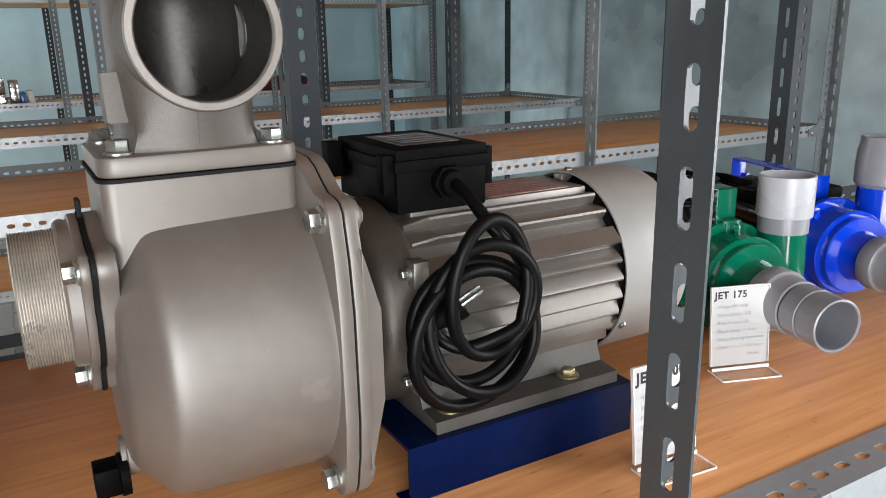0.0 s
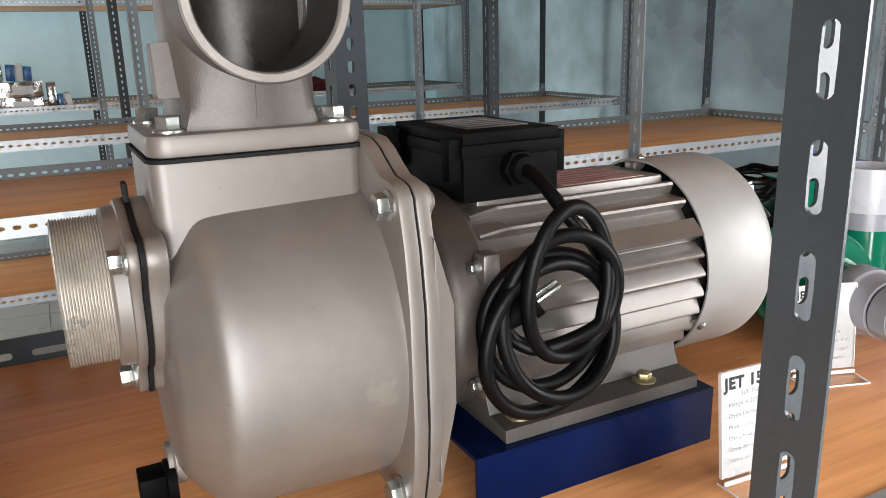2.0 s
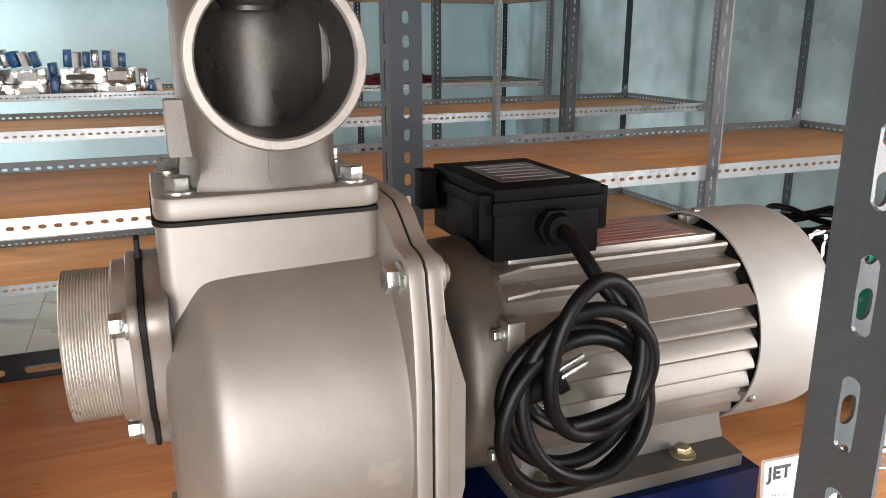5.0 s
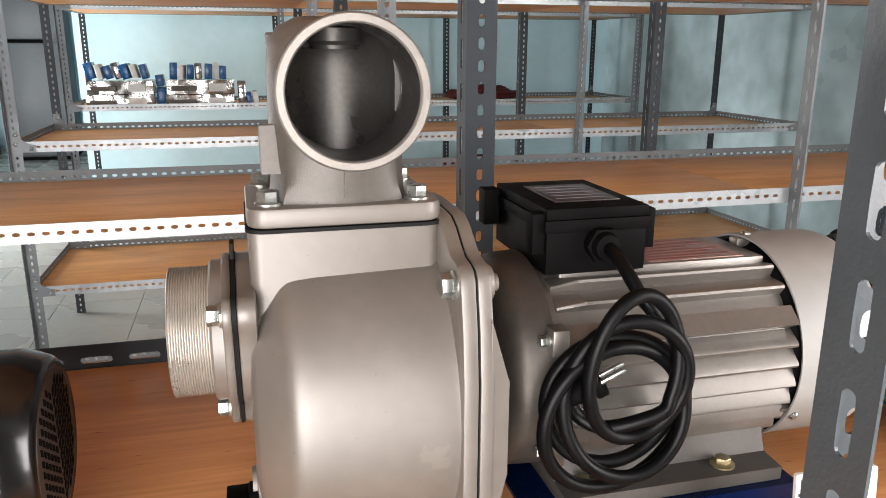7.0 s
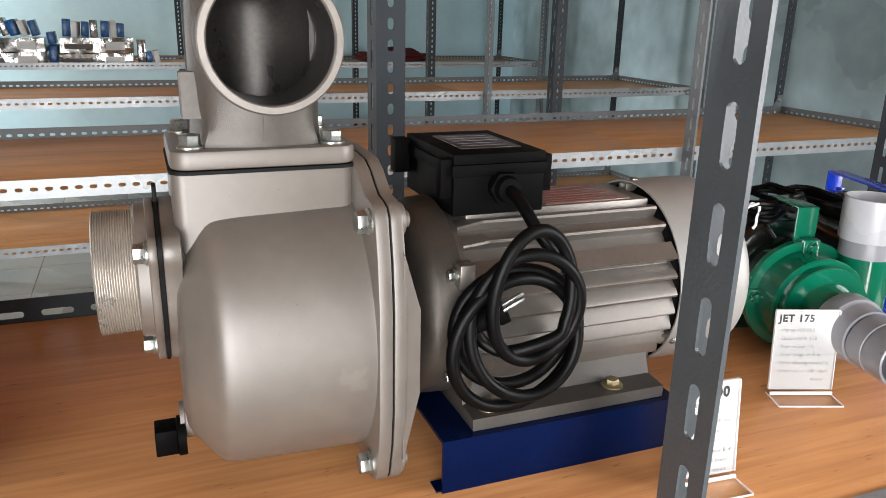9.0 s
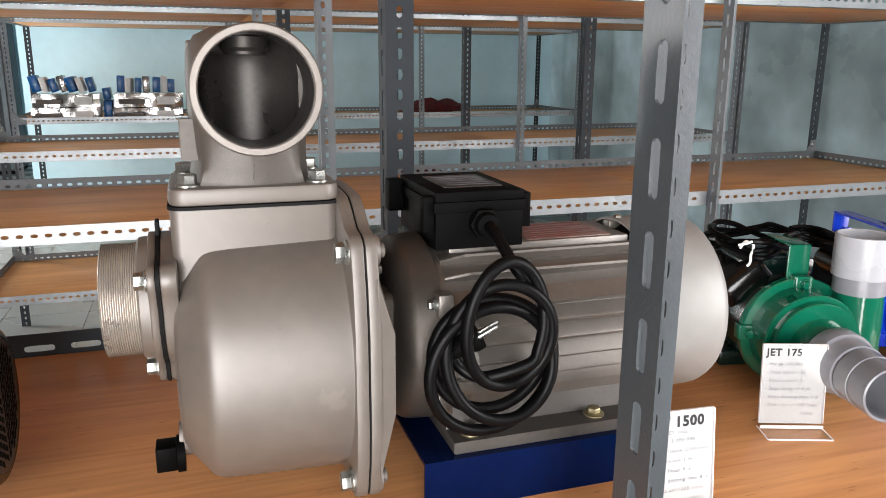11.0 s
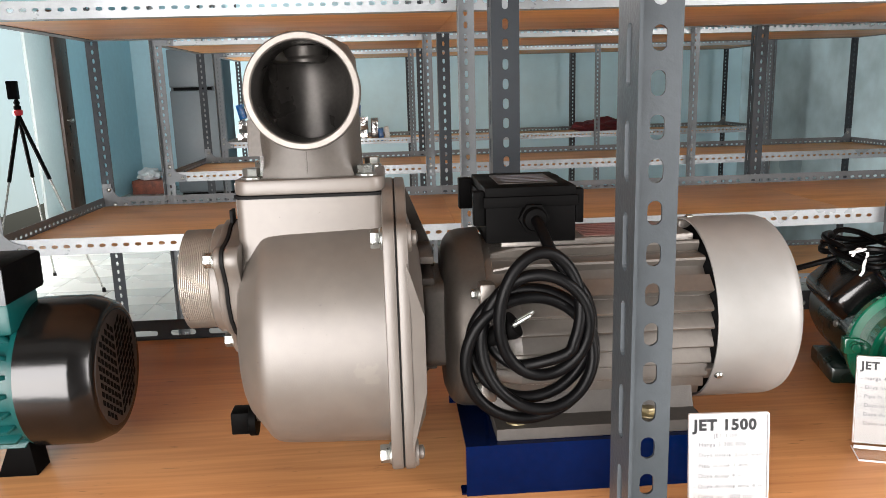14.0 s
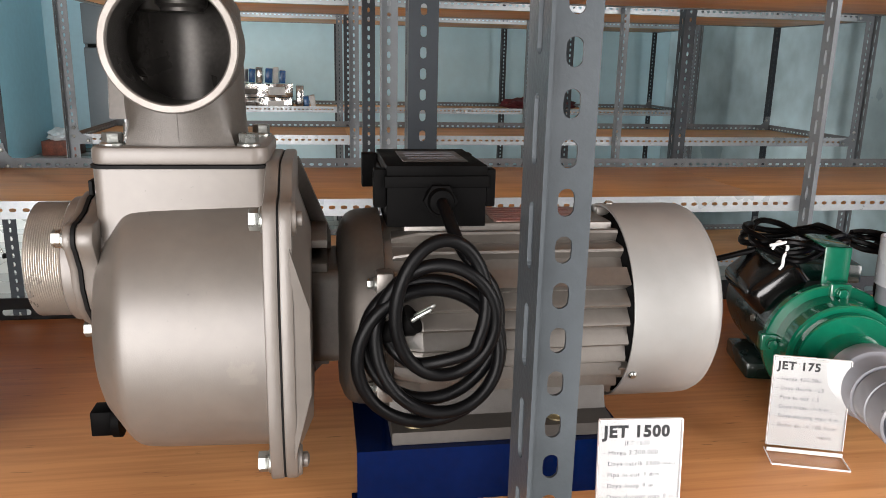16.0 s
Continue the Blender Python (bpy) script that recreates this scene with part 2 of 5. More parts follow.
M_FRAME = mat("dark_brown_door_wood", (0.052, 0.025, 0.014), 0.35, 0, 0.3, (8, 80), stretch=(6, 6, 1))
M_DOOR = mat("white_door_paint", (0.78, 0.82, 0.80), 0.45, 0, 0.04, (2, 30))
M_BRICK = mat("red_brown_carton", (0.20, 0.055, 0.030), 0.6, 0, 0.35, (14, 60))
M_PLASTIC_BAG = mat("white_plastic_bag", (0.75, 0.76, 0.76), 0.35, 0, 0.08, (20, 90))
M_BAG = mat("maroon_cloth", (0.085, 0.008, 0.012), 0.8, 0, 0.35, (20, 120), 0.4, 300)
M_BLUEBOX = mat("blue_printed_box", (0.003, 0.085, 0.27), 0.25, 0, 0.3, (20, 90))
M_SILVERBOX = mat("silver_foil_wrap", (0.40, 0.395, 0.385), 0.16, 0.9, 0.35, (25, 140), 0.5, 60)
M_WHITEBOX = mat("white_printed_box", (0.72, 0.72, 0.70), 0.45, 0, 0.12, (30, 160))
M_PLATE = mat("worn_red_nameplate", (0.24, 0.15, 0.125), 0.38, 0.3, 0.35, (45, 260))
M_LABEL = mat("brown_foil_label", (0.040, 0.033, 0.029), 0.38, 0.5, 0.25, (60, 300))
M_LABEL_RED = mat("red_label_print", (0.17, 0.055, 0.048), 0.45, 0.1, 0.3, (80, 300))
M_RIM = mat("bare_machined_rim", (0.19, 0.172, 0.155), 0.45, 0.4, 0.10, (40, 300), 0.25, 900)
def glow(name, color, strength):
    m = bpy.data.materials.new(name)
    m.use_nodes = True
    p = m.node_tree.nodes["Principled BSDF"]
    p.inputs["Base Color"].default_value = (0.8, 0.8, 0.8, 1)
    p.inputs["Emission Color"].default_value, p.inputs["Emission Strength"].default_value = (*color, 1), strength
    return m


# glowing sheet added for the bright pale area past the doorway
M_GLOW_SHEET = glow("pale_glowing_sheet", (0.86, 1.0, 0.95), 0.6)
M_RED = mat("red_plastic", (0.45, 0.012, 0.02), 0.4)
# flat black put in for the shade in gaps, slots and hollows
M_GAP_BLACK = mat("gap_shade_black", (0.004, 0.004, 0.004), 0.8, spec=0.05)


def tile_material():
    m = mat("pale_floor_tile", (0.36, 0.375, 0.355), 0.28, 0, 0.05, (1.5, 20))
    return m


M_TILE = tile_material()
M_GROUT = mat("grey_grout", (0.35, 0.35, 0.33), 0.8)

# ---- builders ----
WORLD_BUILT = {}


def thing(name, loc=(0, 0, 0), rz=0.0, label="", category="", group="", kind="", world_coords=True):
    ob = new(name)
    ob.empty_display_size = 0.05
    ob.matrix_world = pose(*loc, 0, 0, rz)
    if world_coords:
        WORLD_BUILT[name if ob.name == name else ob.name] = Vector(loc)
    return tagged(ob, label, category, group, kind)


def root(ob):
    while ob.parent:
        ob = ob.parent
    return ob


def finish(bm, name, material, angle=32):
    bmesh.ops.recalc_face_normals(bm, faces=bm.faces)
    for f in bm.faces:
        f.smooth = True
    me = bpy.data.meshes.new(name)
    bm.to_mesh(me)
    bm.free()
    me.set_sharp_from_angle(angle=radians(angle))
    me.materials.append(material)
    return me


def part(name, bm, material, parent, label="", angle=32):
    top = root(parent)
    if top.name in WORLD_BUILT:
        bmesh.ops.translate(bm, verts=bm.verts, vec=-WORLD_BUILT[top.name])
    ob = new(name, finish(bm, name, material, angle))
    ob.parent = parent
    return tagged(ob, label)


def solo(name, bm, material, label, category, kind="", group="", angle=32):
    """A thing that is a single mesh; its origin goes to the middle of its foot."""
    xs = [v.co for v in bm.verts]
    lo = Vector([min(c[i] for c in xs) for i in range(3)])
    hi = Vector([max(c[i] for c in xs) for i in range(3)])
    at = Vector(((lo.x + hi.x) / 2, (lo.y + hi.y) / 2, lo.z))
    bmesh.ops.translate(bm, verts=bm.verts, vec=-at)
    ob = new(name, finish(bm, name, material, angle))
    ob.location = at
    return tagged(ob, label, category, group, kind)


def box(bm, x0, x1, y0, y1, z0, z1, bevel=0.0, segs=2):
    r = bmesh.ops.create_cube(bm, size=1, matrix=Matrix.Translation(((x0 + x1) / 2, (y0 + y1) / 2, (z0 + z1) / 2)) @ Matrix.Diagonal((x1 - x0, y1 - y0, z1 - z0, 1)))
    if bevel:
        edges = {e for v in r["verts"] for e in v.link_edges}
        bmesh.ops.bevel(bm, geom=list(edges), offset=bevel, segments=segs, profile=0.5, affect="EDGES")
    return bm


def boxes(*specs, bevel=0.0):
    bm = bmesh.new()
    for s in specs:
        box(bm, *s, bevel=bevel)
    return bm


def lathe(bm, profile, m=Matrix(), segs=48, closed=True):
    """Turns (radius, height) pairs round local z, then places them by m. Ends are capped where closed."""
    rings = []
    for r, h in profile:
        rings.append([bm.verts.new(m @ Vector((r * math.cos(2 * math.pi * k / segs), r * math.sin(2 * math.pi * k / segs), h))) for k in range(segs)])
    for a, b in zip(rings, rings[1:]):
        for k in range(segs):
            bm.faces.new((a[k], a[(k + 1) % segs], b[(k + 1) % segs], b[k]))
    if closed:
        bm.faces.new(list(reversed(rings[0])))
        bm.faces.new(rings[-1])
    else:
        for k in range(segs):
            bm.faces.new((rings[-1][k], rings[-1][(k + 1) % segs], rings[0][(k + 1) % segs], rings[0][k]))
    return bm


AX = {"x": Matrix.Rotation(radians(90), 4, "Y"), "-x": Matrix.Rotation(radians(-90), 4, "Y"), "-y": Matrix.Rotation(radians(90), 4, "X"),
      "y": Matrix.Rotation(radians(-90), 4, "X"), "z": Matrix(), "-z": Matrix.Rotation(radians(180), 4, "X")}


def along(axis, x, y, z):
    return Matrix.Translation((x, y, z)) @ AX[axis]


def prism(bm, outline, lo, hi, put, bevel=0.0, hi_outline=None):
    """Stretches a flat outline of (u, v) from lo to hi; put(u, v, n) gives the place."""
    a = [bm.verts.new(put(u, v, lo)) for u, v in outline]
    b = [bm.verts.new(put(u, v, hi)) for u, v in (hi_outline or outline)]
    n = len(a)
    fs = [bm.faces.new(a), bm.faces.new(list(reversed(b)))]
    for k in range(n):
        fs.append(bm.faces.new((a[k], b[k], b[(k + 1) % n], a[(k + 1) % n])))
    bmesh.ops.recalc_face_normals(bm, faces=fs)
    if bevel:
        rim = [e for f in fs[:2] for e in f.edges]
        bmesh.ops.bevel(bm, geom=rim, offset=bevel, segments=2, profile=0.5, affect="EDGES")
    return bm


def tube(bm, pts, radius, segs=10, cap=True):
    pts = [Vector(p) for p in pts]
    rings, up = [], None
    for i, p in enumerate(pts):
        d = (pts[min(i + 1, len(pts) - 1)] - pts[max(i - 1, 0)]).normalized()
        if up is None:
            up = d.orthogonal().normalized()
        up = (up - d * up.dot(d)).normalized()
        side = d.cross(up)
        r = radius(i / (len(pts) - 1)) if callable(radius) else radius
        rings.append([bm.verts.new(p + r * (math.cos(2 * math.pi * k / segs) * up + math.sin(2 * math.pi * k / segs) * side)) for k in range(segs)])
    for a, b in zip(rings, rings[1:]):
        for k in range(segs):
            bm.faces.new((a[k], a[(k + 1) % segs], b[(k + 1) % segs], b[k]))
    if cap:
        bm.faces.new(list(reversed(rings[0])))
        bm.faces.new(rings[-1])
    return bm


def smooth_path(pts, steps=8):
    """Catmull-Rom through the points."""
    pts = [Vector(p) for p in pts]
    p = [2 * pts[0] - pts[1], *pts, 2 * pts[-1] - pts[-2]]
    out = []
    for i in range(1, len(p) - 2):
        for s in range(steps):
            t = s / steps
            out.append(0.5 * ((2 * p[i]) + (p[i + 1] - p[i - 1]) * t + (2 * p[i - 1] - 5 * p[i] + 4 * p[i + 1] - p[i + 2]) * t * t + (3 * p[i] - p[i - 1] - 3 * p[i + 1] + p[i + 2]) * t ** 3))
    out.append(pts[-1])
    return out


def round_rect(w, h, r, segs=5):
    out = []
    for cx, cy, a0 in ((w / 2 - r, h / 2 - r, 0), (-w / 2 + r, h / 2 - r, 90), (-w / 2 + r, -h / 2 + r, 180), (w / 2 - r, -h / 2 + r, 270)):
        for k in range(segs + 1):
            a = radians(a0 + 90 * k / segs)
            out.append((cx + r * math.cos(a), cy + r * math.sin(a)))
    return out


def hex_bolt(bm, m, s=0.0075, washer=0.0085, head=0.0075):
    """A flanged hexagon head on its local z axis, its seat at 0."""
    lathe(bm, [(washer, 0), (washer, 0.0014), (s * 0.95, 0.0026)], m, 20)
    prism(bm, [(s * math.cos(radians(60 * k + 15)), s * math.sin(radians(60 * k + 15))) for k in range(6)], 0.002, 0.002 + head, lambda u, v, n: m @ Vector((u, v, n)), 0.0007)
    return bm


# ---- slotted angle ----
T = 0.002


def slotted_strip(bm, length, width, put, pitch, slot, slot_w, n=8, start=0.0, aside=0.0):
    """A strip from u = 0 to length, v = 0 to width and T thick, with a row of round-ended slots down its middle."""
    count = int((length - start) / pitch)
    pad = (length - start - count * pitch)
    hu, hv = pitch / 2, width / 2
    ring_o, ring_i = [], []
    for k in range(n):
        a = 2 * math.pi * k / n
        c, s = math.cos(a), math.sin(a)
        k1 = max(abs(c), abs(s))
        ring_o.append((hu * round(c / k1, 6), hv * round(s / k1, 6)))
        shift = (slot - slot_w) / 2 * (1 if c > 1e-6 else -1 if c < -1e-6 else 0)
        ring_i.append((shift + slot_w / 2 * c, slot_w / 2 * s))

    def quad(*uvn):
        bm.faces.new([bm.verts.new(put(*p)) for p in uvn])

    for i in range(count):
        cu = start + (i + 0.5) * pitch
        vs = {}
        for side, h in ((0, 0.0), (1, T)):
            vs[side] = ([bm.verts.new(put(cu + u, hv + v, h)) for u, v in ring_o], [bm.verts.new(put(cu + u, hv + aside + v, h)) for u, v in ring_i])
        for k in range(n):
            j = (k + 1) % n
            o, q = vs[0]
            bm.faces.new((o[k], o[j], q[j], q[k]))
            o2, q2 = vs[1]
            bm.faces.new((o2[j], o2[k], q2[k], q2[j]))
            bm.faces.new((q[k], q[j], q2[j], q2[k]))
    for u0, u1 in ((0, start), (length - pad, length)):
        if u1 - u0 > 1e-5:
            for h in (0, T):
                quad((u0, 0, h), (u1, 0, h), (u1, width, h), (u0, width, h))
    for v in (0, width):
        quad((0, v, 0), (length, v, 0), (length, v, T), (0, v, T))
    for u in (0, length):
        quad((u, 0, 0), (u, width, 0), (u, width, T), (u, 0, T))


BARS = {}


def angle_bar(kind, length, sx, sy, n=8, w=0.04, paint=None):
    """An L bar along local z, corner on the axis: flange A along sx * x with short slots, flange B along sy * y.
    kind 'post': B has long slots. kind 'beam': B is plain. kind 'long': A has long slots and B is plain."""
    key = (kind, round(length, 3), sx, sy, n, paint)
    if key in BARS:
        return BARS[key]
    bm = bmesh.new()
    short, lng = (0.0276, 0.0150, 0.0088), (0.0552, 0.0365, 0.0088)
    a = lng if kind == "long" else short
    if kind == "near_post":
        slotted_strip(bm, length, w, lambda u, v, h: Vector((sx * v, sy * h, u)), 0.02575, 0.0150, 0.0095, n=n, start=0.0034, aside=0.005)
        slotted_strip(bm, length, w - T, lambda u, v, h: Vector((sx * h, sy * (v + T), u)), 0.0530, 0.0350, 0.0095, n=n, start=0.0225, aside=0.001)
    else:
        slotted_strip(bm, length, w, lambda u, v, h: Vector((sx * v, sy * h, u)), *a, n=n)
    if kind == "near_post":
        pass
    elif kind == "post":
        slotted_strip(bm, length, w, lambda u, v, h: Vector((sx * h, sy * (v + T), u)), *lng, n=n, start=0.029)
    else:
        box(bm, min(sx * T, 0), max(sx * T, 0), min(sy * T, sy * w), max(sy * T, sy * w), 0, length)
    for f in bm.faces:
        f.smooth = False
    bmesh.ops.remove_doubles(bm, verts=bm.verts, dist=0.00005)
    bmesh.ops.recalc_face_normals(bm, faces=bm.faces)
    me = bpy.data.meshes.new("slotted_angle")
    bm.to_mesh(me)
    bm.free()
    me.materials.append(paint or M_STEEL)
    BARS[key] = me
    return me


def hang(name, me, parent, m, label=""):
    ob = new(name, me)
    ob.parent = parent
    ob.matrix_basis = Matrix.Translation(-WORLD_BUILT[root(parent).name]) @ m if root(parent).name in WORLD_BUILT else m
    return tagged(ob, label)


def gusset_mesh():
    bm = bmesh.new()
    out = [(0, 0), (0.085, 0), (0.085, 0.028)]
    for k in range(1, 7):
        a = radians(270 - 90 * k / 7)
        out.append((0.085 + 0.057 * math.cos(a), 0.085 + 0.057 * math.sin(a)))
    out += [(0.028, 0.085), (0, 0.085)]
    prism(bm, out, 0, 0.002, lambda u, v, n: Vector((u, -n, v)))
    me = finish(bm, "gusset", M_STEEL)
    return me


def bolt_mesh():
    bm = bmesh.new()
    lathe(bm, [(0.0075, 0), (0.0075, 0.0016), (0.0066, 0.0045), (0.003, 0.0062)], along("-y", 0, 0, 0), 14)
    return finish(bm, "bolt", M_ZINC)


GUSSET, BOLT = gusset_mesh(), bolt_mesh()
MIRROR = Matrix.Diagonal((-1, 1, 1, 1))


def rack(name, yf, yb, xs, levels, label, near=False, top=2.02, front_down=False, right_end=True):
    """A run of slotted-angle shelving. xs: the corners of its uprights; levels: heights of the boards' tops."""
    r = thing(name, ((xs[0] + xs[-1]) / 2, (yf + yb) / 2, 0), label=label, category="storage rack")
    n = 16 if near else 8
    for i, x in enumerate(xs):
        last = i == len(xs) - 1 and right_end
        sx = -1 if last else 1
        if near:
            hang("upright", angle_bar("near_post", top, sx, -1, n, 0.038, paint=M_POST_SHADED), r, Matrix.Translation((x - 0.0123, yf - 0.0123, 0)))
        else:
            hang("upright", angle_bar("post", top, sx, -1, n), r, Matrix.Translation((x, yf - 0.0004, 0)))
        hang("upright", angle_bar("post", top, sx, 1, n, paint=M_STEEL_SHADED), r, Matrix.Translation((x, yb + 0.0004, 0)))
    lie = Matrix(((0, 0, 1, 0), (0, 1, 0, 0), (1, 0, 0, 0), (0, 0, 0, 1)))       # local z -> x, local x -> z
    side = Matrix(((0, 1, 0, 0), (0, 0, 1, 0), (1, 0, 0, 0), (0, 0, 0, 1)))      # local z -> y, local x -> z, local y -> x
    for z in levels:
        for x0, x1 in zip(xs, xs[1:]):
            length = x1 - x0 - 0.001
            if front_down and abs(z - 0.90) < 0.01:
                over = Matrix(((0, 0, 1, 0), (1, 0, 0, 0), (0, -1, 0, 0), (0, 0, 0, 1)))  # local z -> x, local x -> y, local y -> -z
                hang("beam", angle_bar("beam", length, 1, 1, n, paint=M_STEEL_LIT), r, Matrix.Translation((x0, yf - 0.0115, z + 0.0026)) @ over)
            elif front_down:
                hang("beam", angle_bar("beam", length, -1, 1, n), r, Matrix.Translation((x0, yf, z - 0.0085)) @ lie)
            else:
                hang("beam", angle_bar("beam", length, 1, 1, n, paint=M_STEEL_LIT), r, Matrix.Translation((x0, yf, z - 0.0105)) @ lie)
            hang("beam", angle_bar("long" if near else "beam", length, 1, -1, n, paint=M_STEEL_SHADED if near else None), r, Matrix.Translation((x0, yb, z - 0.0105)) @ lie)
        cuts = [xs[0] + 0.004, xs[1], *([xs[3]] if near else xs[2:-1]), xs[-1] - 0.004]
        for x0, x1 in zip(cuts, cuts[1:]):
            bm = boxes((x0 + 0.0003, x1 - 0.0003, yf + 0.004, yb - 0.004, z - 0.008, z), bevel=0.0006)
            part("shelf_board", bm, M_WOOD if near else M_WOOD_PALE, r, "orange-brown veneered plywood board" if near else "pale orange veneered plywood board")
        for x, s in ((xs[0], 1), (xs[-1], -1)):
            hang("side_beam", angle_bar("beam", yb - yf - 0.008, 1, s, n), r, Matrix.Translation((x + s * 0.0022, yf + 0.004, z - 0.0105)) @ side)
        zb = z - 0.0105
        for i, x in enumerate(xs):
            last = i == len(xs) - 1 and right_end
            s = -1 if last else 1
            for yy, o in ((yf, -1), (yb, 1)):
                turn = Matrix() if o < 0 else Matrix.Rotation(radians(180), 4, "Z")
                for dz in ((0.02,) if not front_down else (-0.02,)):
                    off = -0.0123 if near and o < 0 else 0.0
                    hang("bolt", BOLT, r, Matrix.Translation((x + off + s * 0.02, yy + off + o * 0.0024, z + dz)) @ turn)
                if i == 0 or last:
                    flip = Matrix() if s > 0 else MIRROR
                    g = Matrix.Translation((x + s * 0.003, yy + o * 0.0026, zb)) @ flip
                    if o < 0:
                        hang("gusset_plate", GUSSET, r, g)
                        for u, v in ((0.07, 0.014), (0.02, 0.065)):
                            hang("bolt", BOLT, r, g @ Matrix.Translation((u, -0.002, v)))
                    else:
                        g = Matrix.Translation((x + s * 0.003, yy - 0.0026, zb)) @ flip
                        hang("gusset_plate", GUSSET, r, g)
                        for u, v in ((0.07, 0.014), (0.035, 0.014), (0.02, 0.065)):
                            hang("bolt", BOLT, r, g @ Matrix.Translation((u, -0.002, v)))
    return r


# ---- the room ----
def slab(name, x0, x1, y0, y1, z0, z1, material, label, category):
    return solo(name, boxes((x0, x1, y0, y1, z0, z1)), material, label, category, "structure")


XR, XL, YB, YC, ZC = 3.1, -3.3, 6.15, 10.8, 3.1
slab("floor", XL - 0.2, XR + 0.2, -2.1, YC + 0.2, -0.12, -0.006, M_GROUT, "pale glossy tiled shop floor with thin grey joints", "floor")
slab("wall_back", -1.06, XR + 0.2, YB, YB + 0.15, 0, ZC, M_WALL, "pale blue painted plaster wall behind the racks", "wall")
slab("wall_right_lintel", XR, XR + 0.15, -1.847, -0.25, 2.74, ZC, M_WALL_UNSEEN, "unseen wall, made dark to cut reflections and fill light", "wall")
slab("wall_front_right_lintel", 2.203, XR + 0.15, -2.0, -1.85, 2.74, ZC, M_WALL_UNSEEN, "unseen wall, made dark to cut reflections and fill light", "wall")
slab("wall_right", XR, XR + 0.15, -0.248, YB - 0.003, 0, ZC, M_WALL_BLOTCHY, "blue-grey painted wall with cloudy uneven tone", "wall")
slab("wall_corridor", -1.06, -0.91, YB + 0.153, YC, 0, ZC, M_WALL, "pale blue painted corridor wall", "wall")
slab("wall_corridor_end", XL, -0.9, YC, YC + 0.15, 0, ZC, M_WALL, "pale blue painted wall at the corridor end", "wall")
slab("wall_left_far", XL - 0.15, XL, 8.7, YC, 0, ZC, M_WALL, "pale blue painted side wall", "wall")
slab("wall_left_near", XL - 0.15, XL, -1.9, 4.8, 0, ZC, M_WALL_UNSEEN, "unseen wall, made dark to cut reflections and fill light", "wall")
slab("wall_left_mid", XL - 0.15, XL, 6.002, 6.75, 0, ZC, M_WALL, "pale blue painted side wall", "wall")
slab("wall_left_over", XL - 0.15, XL, 4.802, 6.0, 2.45, ZC, M_WALL, "pale blue wall above the unseen side opening", "wall")
slab("wall_left_lintel", XL - 0.15, XL, 6.752, 8.698, 2.15, ZC, M_WALL, "pale blue wall above the doorway", "wall")
slab("wall_front_left", XL - 0.15, -2.03, -2.0, -1.85, 0, ZC, M_WALL_UNSEEN, "unseen wall, made dark to cut reflections and fill light", "wall")
slab("wall_front_right", 0.13, 2.20, -2.0, -1.85, 0, ZC, M_WALL_UNSEEN, "unseen wall, made dark to cut reflections and fill light", "wall")
slab("wall_front_lintel", -2.028, 0.128, -2.0, -1.85, 2.13, ZC, M_WALL_UNSEEN, "unseen wall, made dark to cut reflections and fill light", "wall")
slab("ceiling", XL - 0.15, XR + 0.15, -2.0, YC + 0.15, ZC + 0.003, ZC + 0.12, M_CEIL, "unseen plain ceiling, darkened to cut bounced light", "ceiling")

# side doorway: dark wooden jamb, a white leaf, and an added glowing sheet beyond
door = thing("door_1", (XL, 8.2, 0), label="white door leaf ajar in a dark brown wooden frame", category="door", kind="structure")
part("door_frame", boxes((XL - 0.1, XL + 0.03, 8.30, 8.62, 0, 2.15), bevel=0.004), M_FRAME, door, "dark brown varnished wooden jamb")
leaf = part("door_leaf", boxes((XL - 0.03, XL + 0.0, 7.72, 8.29, 0.01, 2.1), bevel=0.003), M_DOOR, door, "white painted door leaf")
part("knob", lathe(bmesh.new(), [(0.010, 0), (0.010, 0.03), (0.024, 0.04), (0.024, 0.06), (0.015, 0.07)], along("x", XL + 0.03, 8.40, 1.02), 16), M_ZINC, leaf)
slab("backdrop", XL - 1.2, XL - 1.15, 5.0, 16.0, -0.1, 4.0, M_GLOW_SHEET, "plain pale glowing sheet beyond the side doorway", "backdrop")

# ---- the racks ----
rack("storage_rack", 0.3295, 0.972, [-1.85, -0.765, 0.335, 1.32, 2.42], [0.33, 0.90, 1.46], "blue-grey slotted-angle steel rack with orange-brown plywood shelves", near=True, front_down=True)
rack("storage_rack", 1.690, 2.432, [-0.768, 0.350, 1.425, 2.50], [0.33, 0.90, 1.437], "blue-grey slotted-angle steel rack with empty plywood shelves")
rack("storage_rack", 3.200, 3.930, [-0.785, 0.335, 1.50, 2.71], [0.33, 0.90, 1.465], "bare slotted-angle steel rack with empty plywood shelves")
rack("storage_rack", 5.150, 5.870, [-0.965, 0.32, 1.60, 2.86], [0.33, 0.90, 1.50], "slotted-angle steel rack by the wall holding wrapped boxes")

# ---- the large pump and its motor ----
pump = thing("water_pump", (0.31, 0.545, 0.90), label="champagne-painted self-priming water pump with finned electric motor on a navy base", category="water pump")
PY, PZ, FZ = 0.550, 1.0425, 1.034
# drum of the pump casing: turned about x, left end drawn in
bm = bmesh.new()
lathe(bm, [(0.050, 0.0537), (0.065, 0.0540), (0.0730, 0.0552), (0.0795, 0.0582), (0.0986, 0.0735), (0.1014, 0.0762), (0.1034, 0.0793), (0.1045, 0.0830), (0.1050, 0.0870), (0.1058, 0.0980), (0.1082, 0.182)], along("x", 0, PY, PZ), 72)
